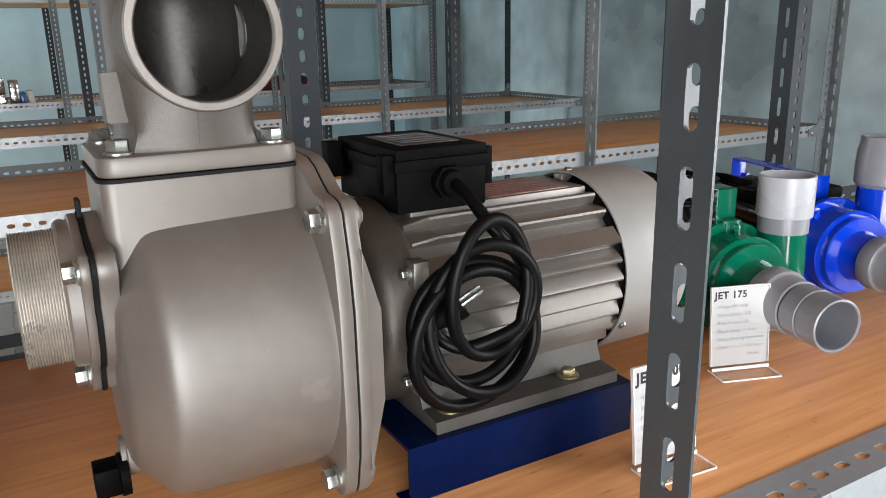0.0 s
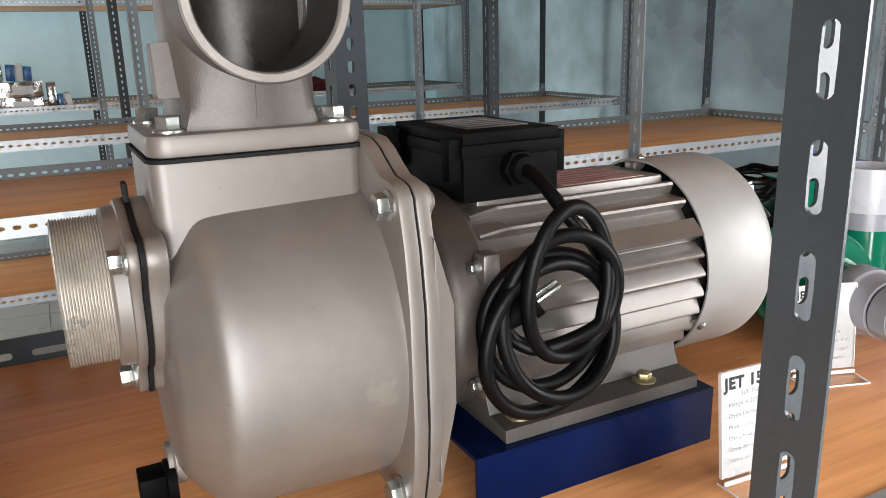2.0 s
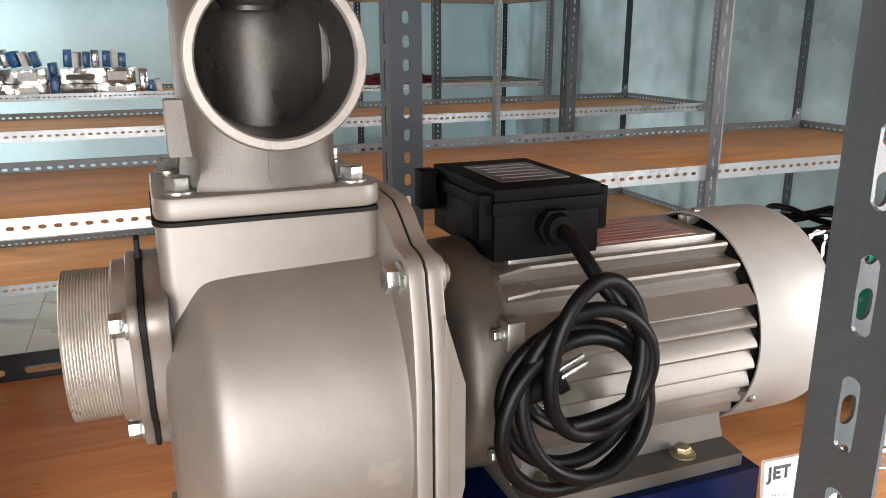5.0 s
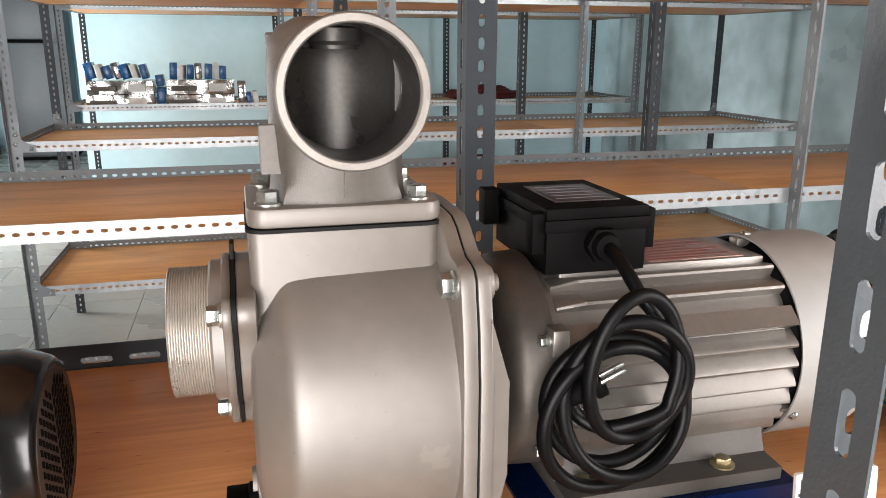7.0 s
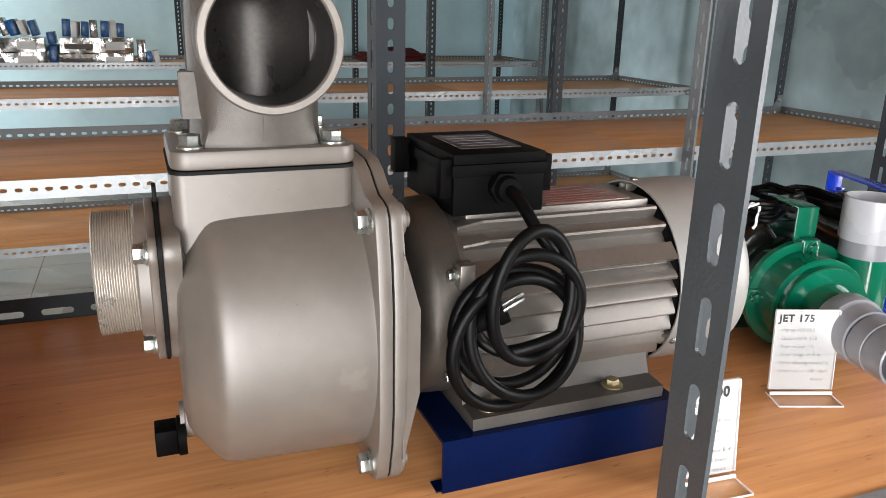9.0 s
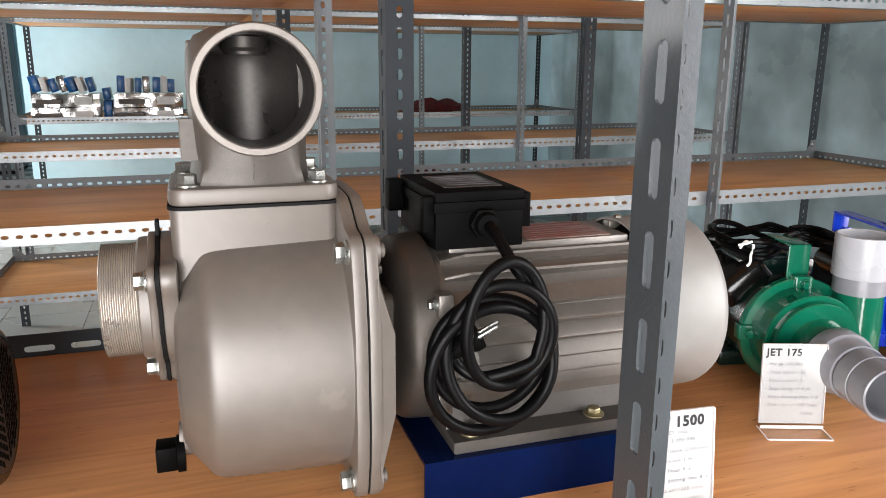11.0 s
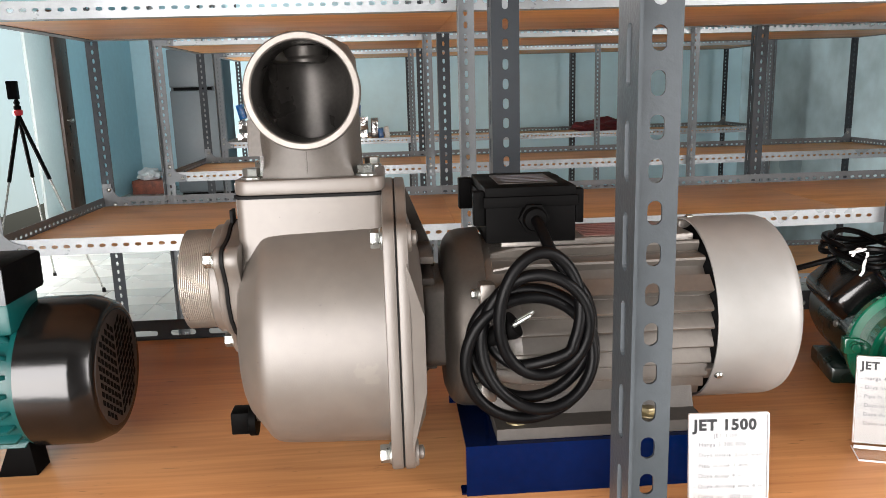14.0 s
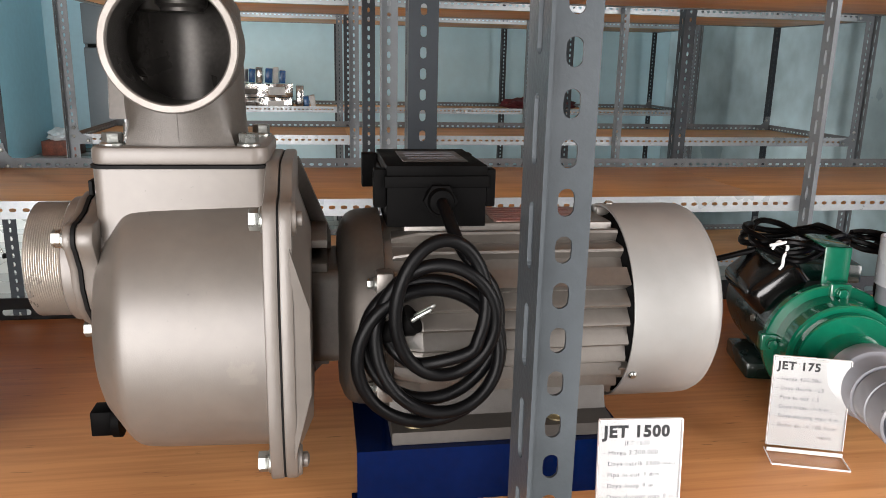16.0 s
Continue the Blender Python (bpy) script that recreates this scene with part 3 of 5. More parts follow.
casing = part("pump_casing", bm, M_CASING, pump, "smooth champagne-painted cast pump casing", 40)
# square throat that joins the drum to the outlet and inlet
bm = bmesh.new()
throat = round_rect(0.1235, 0.096, 0.009)
prism(bm, throat, 1.060, 1.1675, lambda u, v, n: Vector((0.1190 + u, 0.5495 + v, n)))
part("throat", bm, M_CAST, pump)
# web between throat and flange
bm = bmesh.new()
prism(bm, [(0.150, 1.10), (0.181, 1.10), (0.181, 1.166), (0.172, 1.166), (0.160, 1.150)], 0.505, 0.59, lambda u, v, n: Vector((u, n, v)), 0.002)
part("web", bm, M_CAST, pump)
# main flange and adapter: square with bolt lugs
lug_at = ((-0.085, 0.104), (-0.085, -0.080), (0.083, 0.104), (0.083, -0.080))


def half_outline(side, reach):
    """One side of the flange, from the foot to the crown: straight edge between two round bolt lugs, then a dip and the rising shoulder."""
    out = [(0.030, -0.0905), (0.060, -0.0905)]
    out += [(0.085 + 0.0135 * math.cos(radians(d)), -0.080 + 0.0135 * math.sin(radians(d))) for d in (-110, -75, -45, -15)]
    out += [(reach - 0.003, -0.058), (reach, -0.030), (reach, 0.045), (reach - 0.004, 0.080)]
    out += [(0.085 + 0.0135 * math.cos(radians(d)), 0.104 + 0.0135 * math.sin(radians(d))) for d in (-5, 25, 55, 85)]
    out += [(0.0740, 0.1190), (0.0640, 0.1250), (0.0520, 0.1330), (0.0400, 0.1380), (0.0200, 0.1390)]
    return [(side * u, v) for u, v in out]


lugs = half_outline(1, 0.100) + list(reversed(half_outline(-1, 0.1075)))
bm = bmesh.new()
prism(bm, lugs, 0.1785, 0.1885, lambda u, v, n: Vector((n, 0.545 + u, FZ + v)), 0.0018)
part("casing_flange", bm, M_CAST, pump)
bm = bmesh.new()
prism(bm, [(u * 0.994, v * 0.994) for u, v in lugs], 0.1885, 0.1893, lambda u, v, n: Vector((n, 0.545 + u, FZ + v)))
part("flange_gasket", bm, M_RUBBER, pump)
bm = bmesh.new()
prism(bm, lugs, 0.1893, 0.1985, lambda u, v, n: Vector((n, 0.545 + u, FZ + v)), 0.0018)
inner = [(-0.1055, -0.070), (-0.1055, 0.086), (-0.070, 0.105), (0.0, 0.12), (0.070, 0.105), (0.0955, 0.086), (0.0955, -0.070), (0.06, -0.090), (-0.06, -0.090)]
tip = [(-0.1035, -0.020), (-0.1035, 0.044), (-0.060, 0.068), (0.0, 0.075), (0.060, 0.068), (0.0945, 0.044), (0.0945, -0.020), (0.05, -0.062), (-0.05, -0.062)]
prism(bm, inner, 0.1965, 0.2095, lambda u, v, n: Vector((n, 0.545 + u, FZ + v)), 0.0012, tip)
for u, v in lug_at:
    lathe(bm, [(0.0122, 0.197), (0.0118, 0.1995), (0.0106, 0.2012)], along("x", 0, 0.545 + u, FZ + v), 20)
part("adapter_flange", bm, M_CAST, pump)
# ribs and neck of the adapter, up to the motor
AY, AZ = 0.580, 1.0345
bm = bmesh.new()
prism(bm, round_rect(0.098, 0.080, 0.010), 0.2040, 0.2345, lambda u, v, n: Vector((n, AY + u, 1.0395 + v)), 0.0025)
for dz in (0.065, 0.045, -0.010, -0.035):
    box(bm, 0.200, 0.2225, AY - 0.045, AY + 0.03, 1.0365 + dz - 0.0035, 1.0365 + dz + 0.0035, bevel=0.0015)
prism(bm, [(0.19, 1.158), (0.199, 1.162), (0.226, 1.095), (0.226, 0.98), (0.20, 0.95), (0.19, 0.95)], AY + 0.028, AY + 0.040, lambda u, v, n: Vector((u, n, v)))
part("adapter_neck", bm, M_CAST_ROUGH, pump)
for dy, dz in lug_at:
    bm = bmesh.new()
    hex_bolt(bm, along("-x", 0.1785, 0.545 + dy, FZ + dz), 0.0078, 0.0092, 0.0075)
    part("bolt", bm, M_ZINC, pump, "zinc-plated hexagon bolt")
    bm = bmesh.new()
    lathe(bm, [(0.0058, 0), (0.0058, 0.0045), (0.0030, 0.0058)], along("x", 0.2005, 0.545 + dy, FZ + dz), 12)
    part("bolt_end", bm, M_CAST, pump)
# drain cap
bm = bmesh.new()
lathe(bm, [(0.0165, 0), (0.0165, 0.006), (0.0125, 0.007), (0.0125, 0.010)], along("-x", 0.060, 0.548, 0.968) , 24)
part("drain_boss", bm, M_CAST, pump)
bm = bmesh.new()
lathe(bm, [(0.0155, 0), (0.0155, 0.006), (0.0125, 0.007)], along("-x", 0.0535, 0.543, 0.955), 20)
prism(bm, round_rect(0.0215, 0.0215, 0.002, 2), 0.006, 0.0225, lambda u, v, n: along("-x", 0.0535, 0.543, 0.955) @ Vector((u, v, n)), 0.001)
part("drain_plug", bm, M_BLACK, pump, "black square-headed drain plug")

# inlet: triangular flange, gasket, threaded nozzle
IY, IZ = 0.5465, 1.0910
tri_out = []
for a0 in (152, 270, 28):
    for d in (-75, -50, -25, 0, 25, 50, 75):
        tri_out.append((0.0585 * math.cos(radians(a0)) + 0.0118 * math.cos(radians(a0 + d)), 0.0585 * math.sin(radians(a0)) + 0.0118 * math.sin(radians(a0 + d))))
    for d in (24, 40, 60, 80, 98):
        tri_out.append((0.0525 * math.cos(radians(a0 + d)), 0.0525 * math.sin(radians(a0 + d))))
tri_put = lambda u, v, n: Vector((n, IY + u, IZ + v))
bm = bmesh.new()
prism(bm, tri_out, 0.0475, 0.060, tri_put, 0.0025)
lathe(bm, [(0.0535, 0.0585), (0.0505, 0.0605), (0.0490, 0.0640), (0.0485, 0.0900)], along("x", 0, IY, IZ), 48)
part("inlet_pad", bm, M_CAST, pump)
bm = bmesh.new()
prism(bm, [(u * 1.015, v * 1.015) for u, v in tri_out], 0.0452, 0.0478, tri_put)
box(bm, 0.0450, 0.0480, 0.536, 0.549, IZ + 0.035, IZ + 0.0625, bevel=0.0008)
part("inlet_gasket", bm, M_RUBBER, pump, "black rubber gasket with a tab")
bm = bmesh.new()
prism(bm, tri_out, 0.0390, 0.0452, tri_put, 0.0018)
lathe(bm, [(0.0465, 0.0305), (0.0480, 0.0320), (0.0485, 0.0395)], along("x", 0, IY, IZ), 60)
inlet = part("inlet_flange", bm, M_CAST, pump)
bm = bmesh.new()
prof = [(0.0365, 0.030), (0.0365, 0.0050), (0.0395, 0.0038)]
x = 0.0040
while x < 0.0300:
    prof += [(0.0428, x + 0.0001), (0.0443, x + 0.0008), (0.0428, x + 0.0015)]
    x += 0.0016
prof += [(0.0410, 0.0335)]
lathe(bm, prof, along("x", 0, IY, IZ), 64, closed=False)
part("threaded_nozzle", bm, M_THREAD, inlet, "coarse external pipe thread")
bm = bmesh.new()
lathe(bm, [(0.0366, 0.0), (0.0366, 0.002)], along("x", 0.028, IY, IZ), 40)
part("nozzle_inside", bm, M_CAST_SHADED, inlet)
for a in (152, 270, 28):
    bm = bmesh.new()
    hex_bolt(bm, along("-x", 0.0390, IY + 0.0585 * math.cos(radians(a)), IZ + 0.0585 * math.sin(radians(a))), 0.0066, 0.0082, 0.0072)
    part("bolt", bm, M_ZINC, inlet, "zinc-plated hexagon bolt")

# outlet: bolted plate and elbow whose mouth faces the aisle
bm = bmesh.new()
prism(bm, round_rect(0.1265, 0.1075, 0.0125), 1.1675, 1.1698, lambda u, v, n: Vector((0.1192 + u, 0.5505 + v, n)))
part("outlet_gasket", bm, M_RUBBER, pump, "black rubber gasket")
bm = bmesh.new()
prism(bm, round_rect(0.1245, 0.1055, 0.013), 1.1698, 1.1830, lambda u, v, n: Vector((0.1192 + u, 0.5505 + v, n)), 0.0030)
outlet = part("outlet_plate", bm, M_CAST, pump)
# neck: round above, squarish and flared at the plate
MX, MY, MZ, MR = 0.1216, 0.4700, 1.2532, 0.0448
bm = bmesh.new()
rings = []
for z, r, sq, cy in ((1.180, 0.0468, 0.45, 0.548), (1.1870, 0.0450, 0.40, 0.546), (1.196, 0.0440, 0.25, 0.5435), (1.212, 0.0438, 0.12, 0.541), (1.235, 0.0437, 0.0, 0.541), (1.262, 0.0437, 0, 0.541), (1.280, 0.0425, 0, 0.541), (1.291, 0.036, 0, 0.541), (1.297, 0.024, 0, 0.541)):
    ring = []
    for k in range(48):
        a = 2 * math.pi * k / 48
        c, s = math.cos(a), math.sin(a)
        f = 1 + sq * (1 / max(abs(c), abs(s)) - 1)
        ring.append(bm.verts.new((0.1185 + r * f * c, cy + r * f * s * 0.96, z)))
    rings.append(ring)
for a, b in zip(rings, rings[1:]):
    for k in range(48):
        bm.faces.new((a[k], a[(k + 1) % 48], b[(k + 1) % 48], b[k]))
bm.faces.new(rings[-1])
bm.faces.new(list(reversed(rings[0])))
neck = part("outlet_neck", bm, M_CAST_ROUGH, outlet, "rough sand-cast elbow", 50)
# hollow it: a round bore behind the mouth and an upright chamber
cut = bmesh.new()
lathe(cut, [(0.0402, -0.06), (0.0402, 0.070)], along("y", MX, MY, MZ), 64)
bore_cut = part("bore_cut", cut, M_CAST_SHADED, outlet)
cut = bmesh.new()
lathe(cut, [(0.0340, 1.150), (0.0355, 1.200), (0.0395, 1.218), (0.0400, 1.262), (0.0385, 1.276), (0.033, 1.286), (0.020, 1.2915)], Matrix.Translation((0.1185, 0.541, 0)), 64)
chamber_cut = part("chamber_cut", cut, M_CAST_SHADED, outlet)
for cutter in (bore_cut, chamber_cut):
    boo = neck.modifiers.new("hollow", "BOOLEAN")
    boo.operation, boo.object, boo.solver = "DIFFERENCE", cutter, "EXACT"
bpy.context.view_layer.update()
me = bpy.data.meshes.new_from_object(neck.evaluated_get(bpy.context.evaluated_depsgraph_get()))
neck.modifiers.clear()
neck.data = me
for cutter in (bore_cut, chamber_cut):
    bpy.data.objects.remove(cutter)
me.materials.clear()
me.materials.append(M_CAST_ROUGH)
me.materials.append(M_CAST_SHADED)
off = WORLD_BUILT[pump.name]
# inner faces take the metal darkened for shade
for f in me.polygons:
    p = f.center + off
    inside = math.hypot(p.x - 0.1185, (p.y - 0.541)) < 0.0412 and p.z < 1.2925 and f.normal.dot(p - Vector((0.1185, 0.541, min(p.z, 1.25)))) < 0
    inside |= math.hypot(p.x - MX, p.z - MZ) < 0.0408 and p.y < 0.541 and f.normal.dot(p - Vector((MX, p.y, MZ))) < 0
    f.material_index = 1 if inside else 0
me.set_sharp_from_angle(angle=radians(40))
bm = bmesh.new()
lathe(bm, [(0.0434, 0.062), (0.0437, 0.03), (0.0440, 0.010), (MR, 0.006), (MR + 0.0005, 0.003), (MR, 0.0010), (MR - 0.0010, 0.0004), (0.0412, 0.0006), (0.0408, 0.0075)], along("y", MX, MY, MZ), 64, closed=False)
mouth = part("outlet_mouth", bm, M_CAST_ROUGH, outlet, "round rough-cast pipe mouth", 40)
bm = bmesh.new()
lathe(bm, [(MR - 0.0004, 0.0012), (MR - 0.0009, 0.0), (0.0400, 0.0), (0.0390, 0.0012), (0.0390, 0.004), (MR - 0.001, 0.004)], along("y", MX, MY, MZ), 64, closed=False)
part("rim", bm, M_RIM, mouth, "bare machined rim face", 40)
bm = bmesh.new()
lathe(bm, [(0.0390, 0.0041), (0.0386, 0.0560), (0.0398, 0.0570), (0.0412, 0.0657), (0.0412, 0.0041)], along("y", MX, MY, MZ), 64, closed=False)
part("bore", bm, M_CAST_SHADED, outlet, "bare cast bore, darkened for the shade inside it", 40)
# black disc stands in for the shade deep in the chamber
bm = bmesh.new()
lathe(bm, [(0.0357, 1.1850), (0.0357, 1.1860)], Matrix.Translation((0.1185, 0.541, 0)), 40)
part("chamber_floor_shade", bm, M_GAP_BLACK, outlet)
bm = bmesh.new()
lathe(bm, [(0.0185, 0), (0.0185, 0.008), (0.0160, 0.0105), (0.0155, 0.013)], along("-z", 0.1195, 0.545, 1.2905), 24)
part("plug_end", bm, M_CAST_SHADED, outlet)
# casting seam down the front of the neck
bm = bmesh.new()
seam = [[bm.verts.new((0.1185 + dx, y - dy, z)) for dx, dy in ((-0.0007, -0.001), (-0.0004, 0.0005), (0.0004, 0.0005), (0.0007, -0.001))] for z, y in ((1.1872, 0.5027), (1.1920, 0.5019), (1.1960, 0.5012), (1.2040, 0.5001), (1.2105, 0.4991))]
for a, b in zip(seam, seam[1:]):
    for k in range(3):
        bm.faces.new((a[k], a[k + 1], b[k + 1], b[k]))
part("casting_seam", bm, M_CAST_ROUGH, outlet)
# filler cap and gauge boss on the elbow
bm = bmesh.new()
lathe(bm, [(0.0120, 0.0080), (0.0145, 0.0095), (0.0150, 0.0110), (0.0150, 0.0165), (0.0140, 0.018)], Matrix.Translation((0.0915, 0.570, 1.270)), 28)
part("filler_boss", bm, M_CAST_ROUGH, outlet)
bm = bmesh.new()
prism(bm, [(0.525, 1.231), (0.540, 1.231), (0.540, 1.201), (0.519, 1.201)], 0.068, 0.093, lambda u, v, n: Vector((n, u, v)), 0.0015)
part("gauge_boss", bm, M_CAST_ROUGH, outlet)
for bx, by in ((0.0712, 0.5120), (0.1665, 0.5120), (0.0690, 0.585), (0.1700, 0.588)):
    bm = bmesh.new()
    hex_bolt(bm, Matrix.Translation((bx, by, 1.1830)), 0.0072, 0.0088, 0.0070)
    part("bolt", bm, M_ZINC, outlet, "zinc-plated hexagon bolt")

# motor: end bell, finned housing, fan cover
bm = bmesh.new()
lathe(bm, [(0.045, 0.2300), (0.066, 0.2310), (0.0770, 0.2350), (0.0815, 0.2385), (0.0840, 0.2425), (0.0855, 0.2470), (0.0868, 0.2665), (0.0820, 0.2675)], along("x", 0, AY, AZ), 64)
part("end_bell", bm, M_BELL, pump, "dull grey cast motor end shield", 40)
for a in (152.5, 27.5, 207.5, 332.5):
    c, sn = math.cos(radians(a)), math.sin(radians(a))
    ly, lz = AY + 0.0915 * c, AZ + 0.0940 * sn
    lug = part("clamp_lug", boxes((0.2590, 0.2720, ly - 0.0075, ly + 0.0075, lz - 0.0100, lz + 0.0100), bevel=0.0014), M_FIN, pump)
    bm = bmesh.new()
    hex_bolt(bm, along("-x", 0.2590, ly - 0.001 * (1 if c > 0 else -1), lz), 0.0042, 0.0052, 0.005)
    part("bolt", bm, M_ZINC, lug)
bm = bmesh.new()
lathe(bm, [(0.0795, 0.265), (0.0795, 0.4655)], along("x", 0, AY, AZ), 64)
for side in (-1, 1):
    prism(bm, [(side * 0.0715, 0.0500), (side * 0.0845, 0.0385), (side * 0.0700, 0.0300), (side * 0.0600, 0.0420)], 0.2735, 0.4665, lambda u, v, n: Vector((n, AY + u, AZ + v)), 0.0008)
box(bm, 0.285, 0.4655, AY - 0.0345, AY + 0.0345, 1.085, 1.1150, bevel=0.002)
housing = part("finned_housing", bm, M_FIN, pump, "silver-grey cast motor housing with lengthwise cooling fins")


def fin_mesh(deg, side):
    """One ratchet-shaped rib along x: a long upper slope, a blunt crest and an undercut lower flank; it fades in at the bell end."""
    def ring(grow):
        crest = ((0.0798, 8.5), (0.0815 + 0.0060 * grow, 1.3), (0.0815 + 0.0068 * grow, -0.3), (0.0812 + 0.0058 * grow, -1.5), (0.0785, -2.4))
        return [(side * r * math.cos(radians(deg + a)), r * math.sin(radians(deg + a))) for r, a in crest]
    fin = bmesh.new()
    put = lambda u, v, n: Vector((n, AY + u, AZ + v))
    prism(fin, ring(0.1), 0.2740, 0.2960, put, 0.0, ring(1.0))
    prism(fin, ring(1.0), 0.2960, 0.4662, put, 0.0)
    bmesh.ops.remove_doubles(fin, verts=fin.verts, dist=0.00002)
    return fin


lifts = (59.0, 46.0, 14.6, 4.0, -7.2, -18.2, -29.2, -40.2, -51.0)
for side in (-1, 1):
    for deg in lifts:
        part("fin", fin_mesh(deg, side), M_FIN, housing)
bm = boxes((0.362, 0.448, 0.5490, 0.6120, 1.1150, 1.1157), bevel=0.0003)
plate = part("nameplate", bm, M_PLATE, housing, "worn red and grey nameplate, unreadable")
bm = bmesh.new()
for y, x0, x1 in ((0.5515, 0.365, 0.409), (0.558, 0.364, 0.441), (0.566, 0.365, 0.428), (0.574, 0.364, 0.441), (0.583, 0.365, 0.418), (0.592, 0.364, 0.441), (0.602, 0.368, 0.438)):
    box(bm, x0, x1, y, y + 0.0045, 1.1157, 1.1159)
tagged(part("print", bm, M_LABEL_RED, plate), kind="stuff")
bm = bmesh.new()
lathe(bm, [(0.0864, 0.4700), (0.0881, 0.4698), (0.0886, 0.4708), (0.0886, 0.5350), (0.0880, 0.5420), (0.0860, 0.5470), (0.0820, 0.5502), (0.0760, 0.5515), (0.064, 0.5518), (0.064, 0.5498), (0.0755, 0.5496), (0.0810, 0.5484), (0.0845, 0.5455), (0.0862, 0.5415), (0.0866, 0.5350), (0.0866, 0.478)], along("x", 0, AY, AZ), 72, closed=False)
cover = part("fan_cover", bm, M_COVER, pump, "ivory painted sheet-metal fan cover", 40)
# black ring stands in for the shade between housing and cover
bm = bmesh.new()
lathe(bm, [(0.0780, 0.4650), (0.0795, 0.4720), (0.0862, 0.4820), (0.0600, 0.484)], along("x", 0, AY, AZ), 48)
part("fan_gap", bm, M_GAP_BLACK, pump, "black ring put in for the shade in the gap behind the cover")
for a in (209.5, 86, 330):
    c, sn = math.cos(radians(a)), math.sin(radians(a))
    out = Vector((0, c, sn)).to_track_quat("Z", "X").to_matrix().to_4x4()
    bm = bmesh.new()
    m = Matrix.Translation((0.4765, AY + 0.0884 * c, AZ + 0.0884 * sn)) @ out
    lathe(bm, [(0.0042, 0), (0.0042, 0.0012), (0.0026, 0.0028)], m, 14)
    part("screw", bm, M_ZINC, cover)
    bm = bmesh.new()
    prism(bm, round_rect(0.013, 0.014, 0.002, 2), 0.077, 0.0862, lambda u, v, n: Matrix.Translation((0.4705, AY, AZ)) @ out @ Vector((u, v, n)), 0.0008)
    part("cover_lug", bm, M_FIN, pump)
# feet
bm = bmesh.new()
foot = [(0.0965, 0.9478), (0.0965, 0.9585), (0.0740, 0.9605), (0.0690, 0.9720), (0.0640, 1.0000)]
prism(bm, [(AY - u, v) for u, v in foot] + [(AY + u, v) for u, v in reversed(foot)], 0.2705, 0.4560, lambda u, v, n: Vector((n, u, v)), 0.0012)
part("foot_casting", bm, M_FOOT_SHADED, pump)
for bx in (0.290, 0.4105):
    bm = bmesh.new()
    hex_bolt(bm, Matrix.Translation((bx, 0.4975, 0.9592)), 0.0062, 0.0098, 0.0050)
    part("bolt", bm, M_BRASS, pump, "yellowish passivated hexagon bolt")
# base: folded sheet channel
bm = bmesh.new()
prism(bm, [(0.4765, 0.9003), (0.4765, 0.9475), (0.684, 0.9475), (0.684, 0.9003), (0.6815, 0.9003), (0.6815, 0.9445), (0.479, 0.9445), (0.479, 0.9003)], 0.2425, 0.4670, lambda u, v, n: Vector((n, u, v)))
box(bm, 0.2385, 0.4670, 0.4795, 0.494, 0.9003, 0.9018)
part("base_channel", bm, M_BASE, pump, "navy gloss-painted folded steel base")

# terminal box
bm = bmesh.new()
box(bm, 0.2705, 0.3520, 0.5380, 0.654, 1.1140, 1.149, bevel=0.0009)
box(bm, 0.2685, 0.3540, 0.5360, 0.656, 1.1465, 1.1560, bevel=0.0007)
ears = []
for x0, x1, y0, y1 in ((0.2600, 0.2700, 0.540, 0.553), (0.2560, 0.2700, 0.644, 0.660), (0.3525, 0.3600, 0.540, 0.553), (0.3525, 0.3600, 0.644, 0.660)):
    ears.append((x0, x1, y0, y1, 1.1300, 1.1610))
tbox = part("terminal_box", bm, M_BLACK, pump, "black moulded plastic terminal box")
for e in ears:
    part("hinge_ear", boxes(e, bevel=0.0008), M_BLACK, tbox)
bm = bmesh.new()
box(bm, 0.2700, 0.3525, 0.5375, 0.654, 1.1560, 1.1645, bevel=0.0008)
lid = part("lid", bm, M_BLACK, tbox)
bm = boxes((0.2855, 0.3400, 0.5600, 0.6290, 1.1645, 1.1655), bevel=0.0003)
part("data_label", bm, M_LABEL, lid, "brown-grey data label, unreadable")
bm = bmesh.new()
for y in (0.566, 0.577, 0.590, 0.603, 0.614):
    box(bm, 0.291, 0.334, y + 0.004, y + 0.007, 1.1655, 1.1657)
tagged(part("print", bm, M_INK_PEN, lid), kind="stuff")
bm = bmesh.new()
lathe(bm, [(0.0125, 0), (0.0125, 0.006), (0.0110, 0.007), (0.0110, 0.011), (0.0095, 0.016), (0.0060, 0.017)], along("-y", 0.3130, 0.5380, 1.1370), 24)
prism(bm, [(0.0142 * math.cos(radians(60 * k)), 0.0142 * math.sin(radians(60 * k))) for k in range(6)], 0.004, 0.010, lambda u, v, n: along("-y", 0.3130, 0.5380, 1.1370) @ Vector((u, v, n)), 0.0006)
part("cable_gland", bm, M_BLACK, tbox)

# coiled supply cable with its plug
loops = [(0.3080, 1.0560, 0.0440, 0.0480, 0.4760), (0.2985, 1.0320, 0.0540, 0.0560, 0.4720), (0.2965, 1.0270, 0.0545, 0.0560, 0.4640), (0.3030, 1.0560, 0.0430, 0.0470, 0.4600), (0.3050, 1.0740, 0.0325, 0.0480, 0.4560)]
pts = [(0.3130, 0.527, 1.1370), (0.3140, 0.512, 1.1340), (0.3170, 0.497, 1.1230), (0.3220, 0.486, 1.1100), (0.3290, 0.480, 1.1000)]
steps = 20
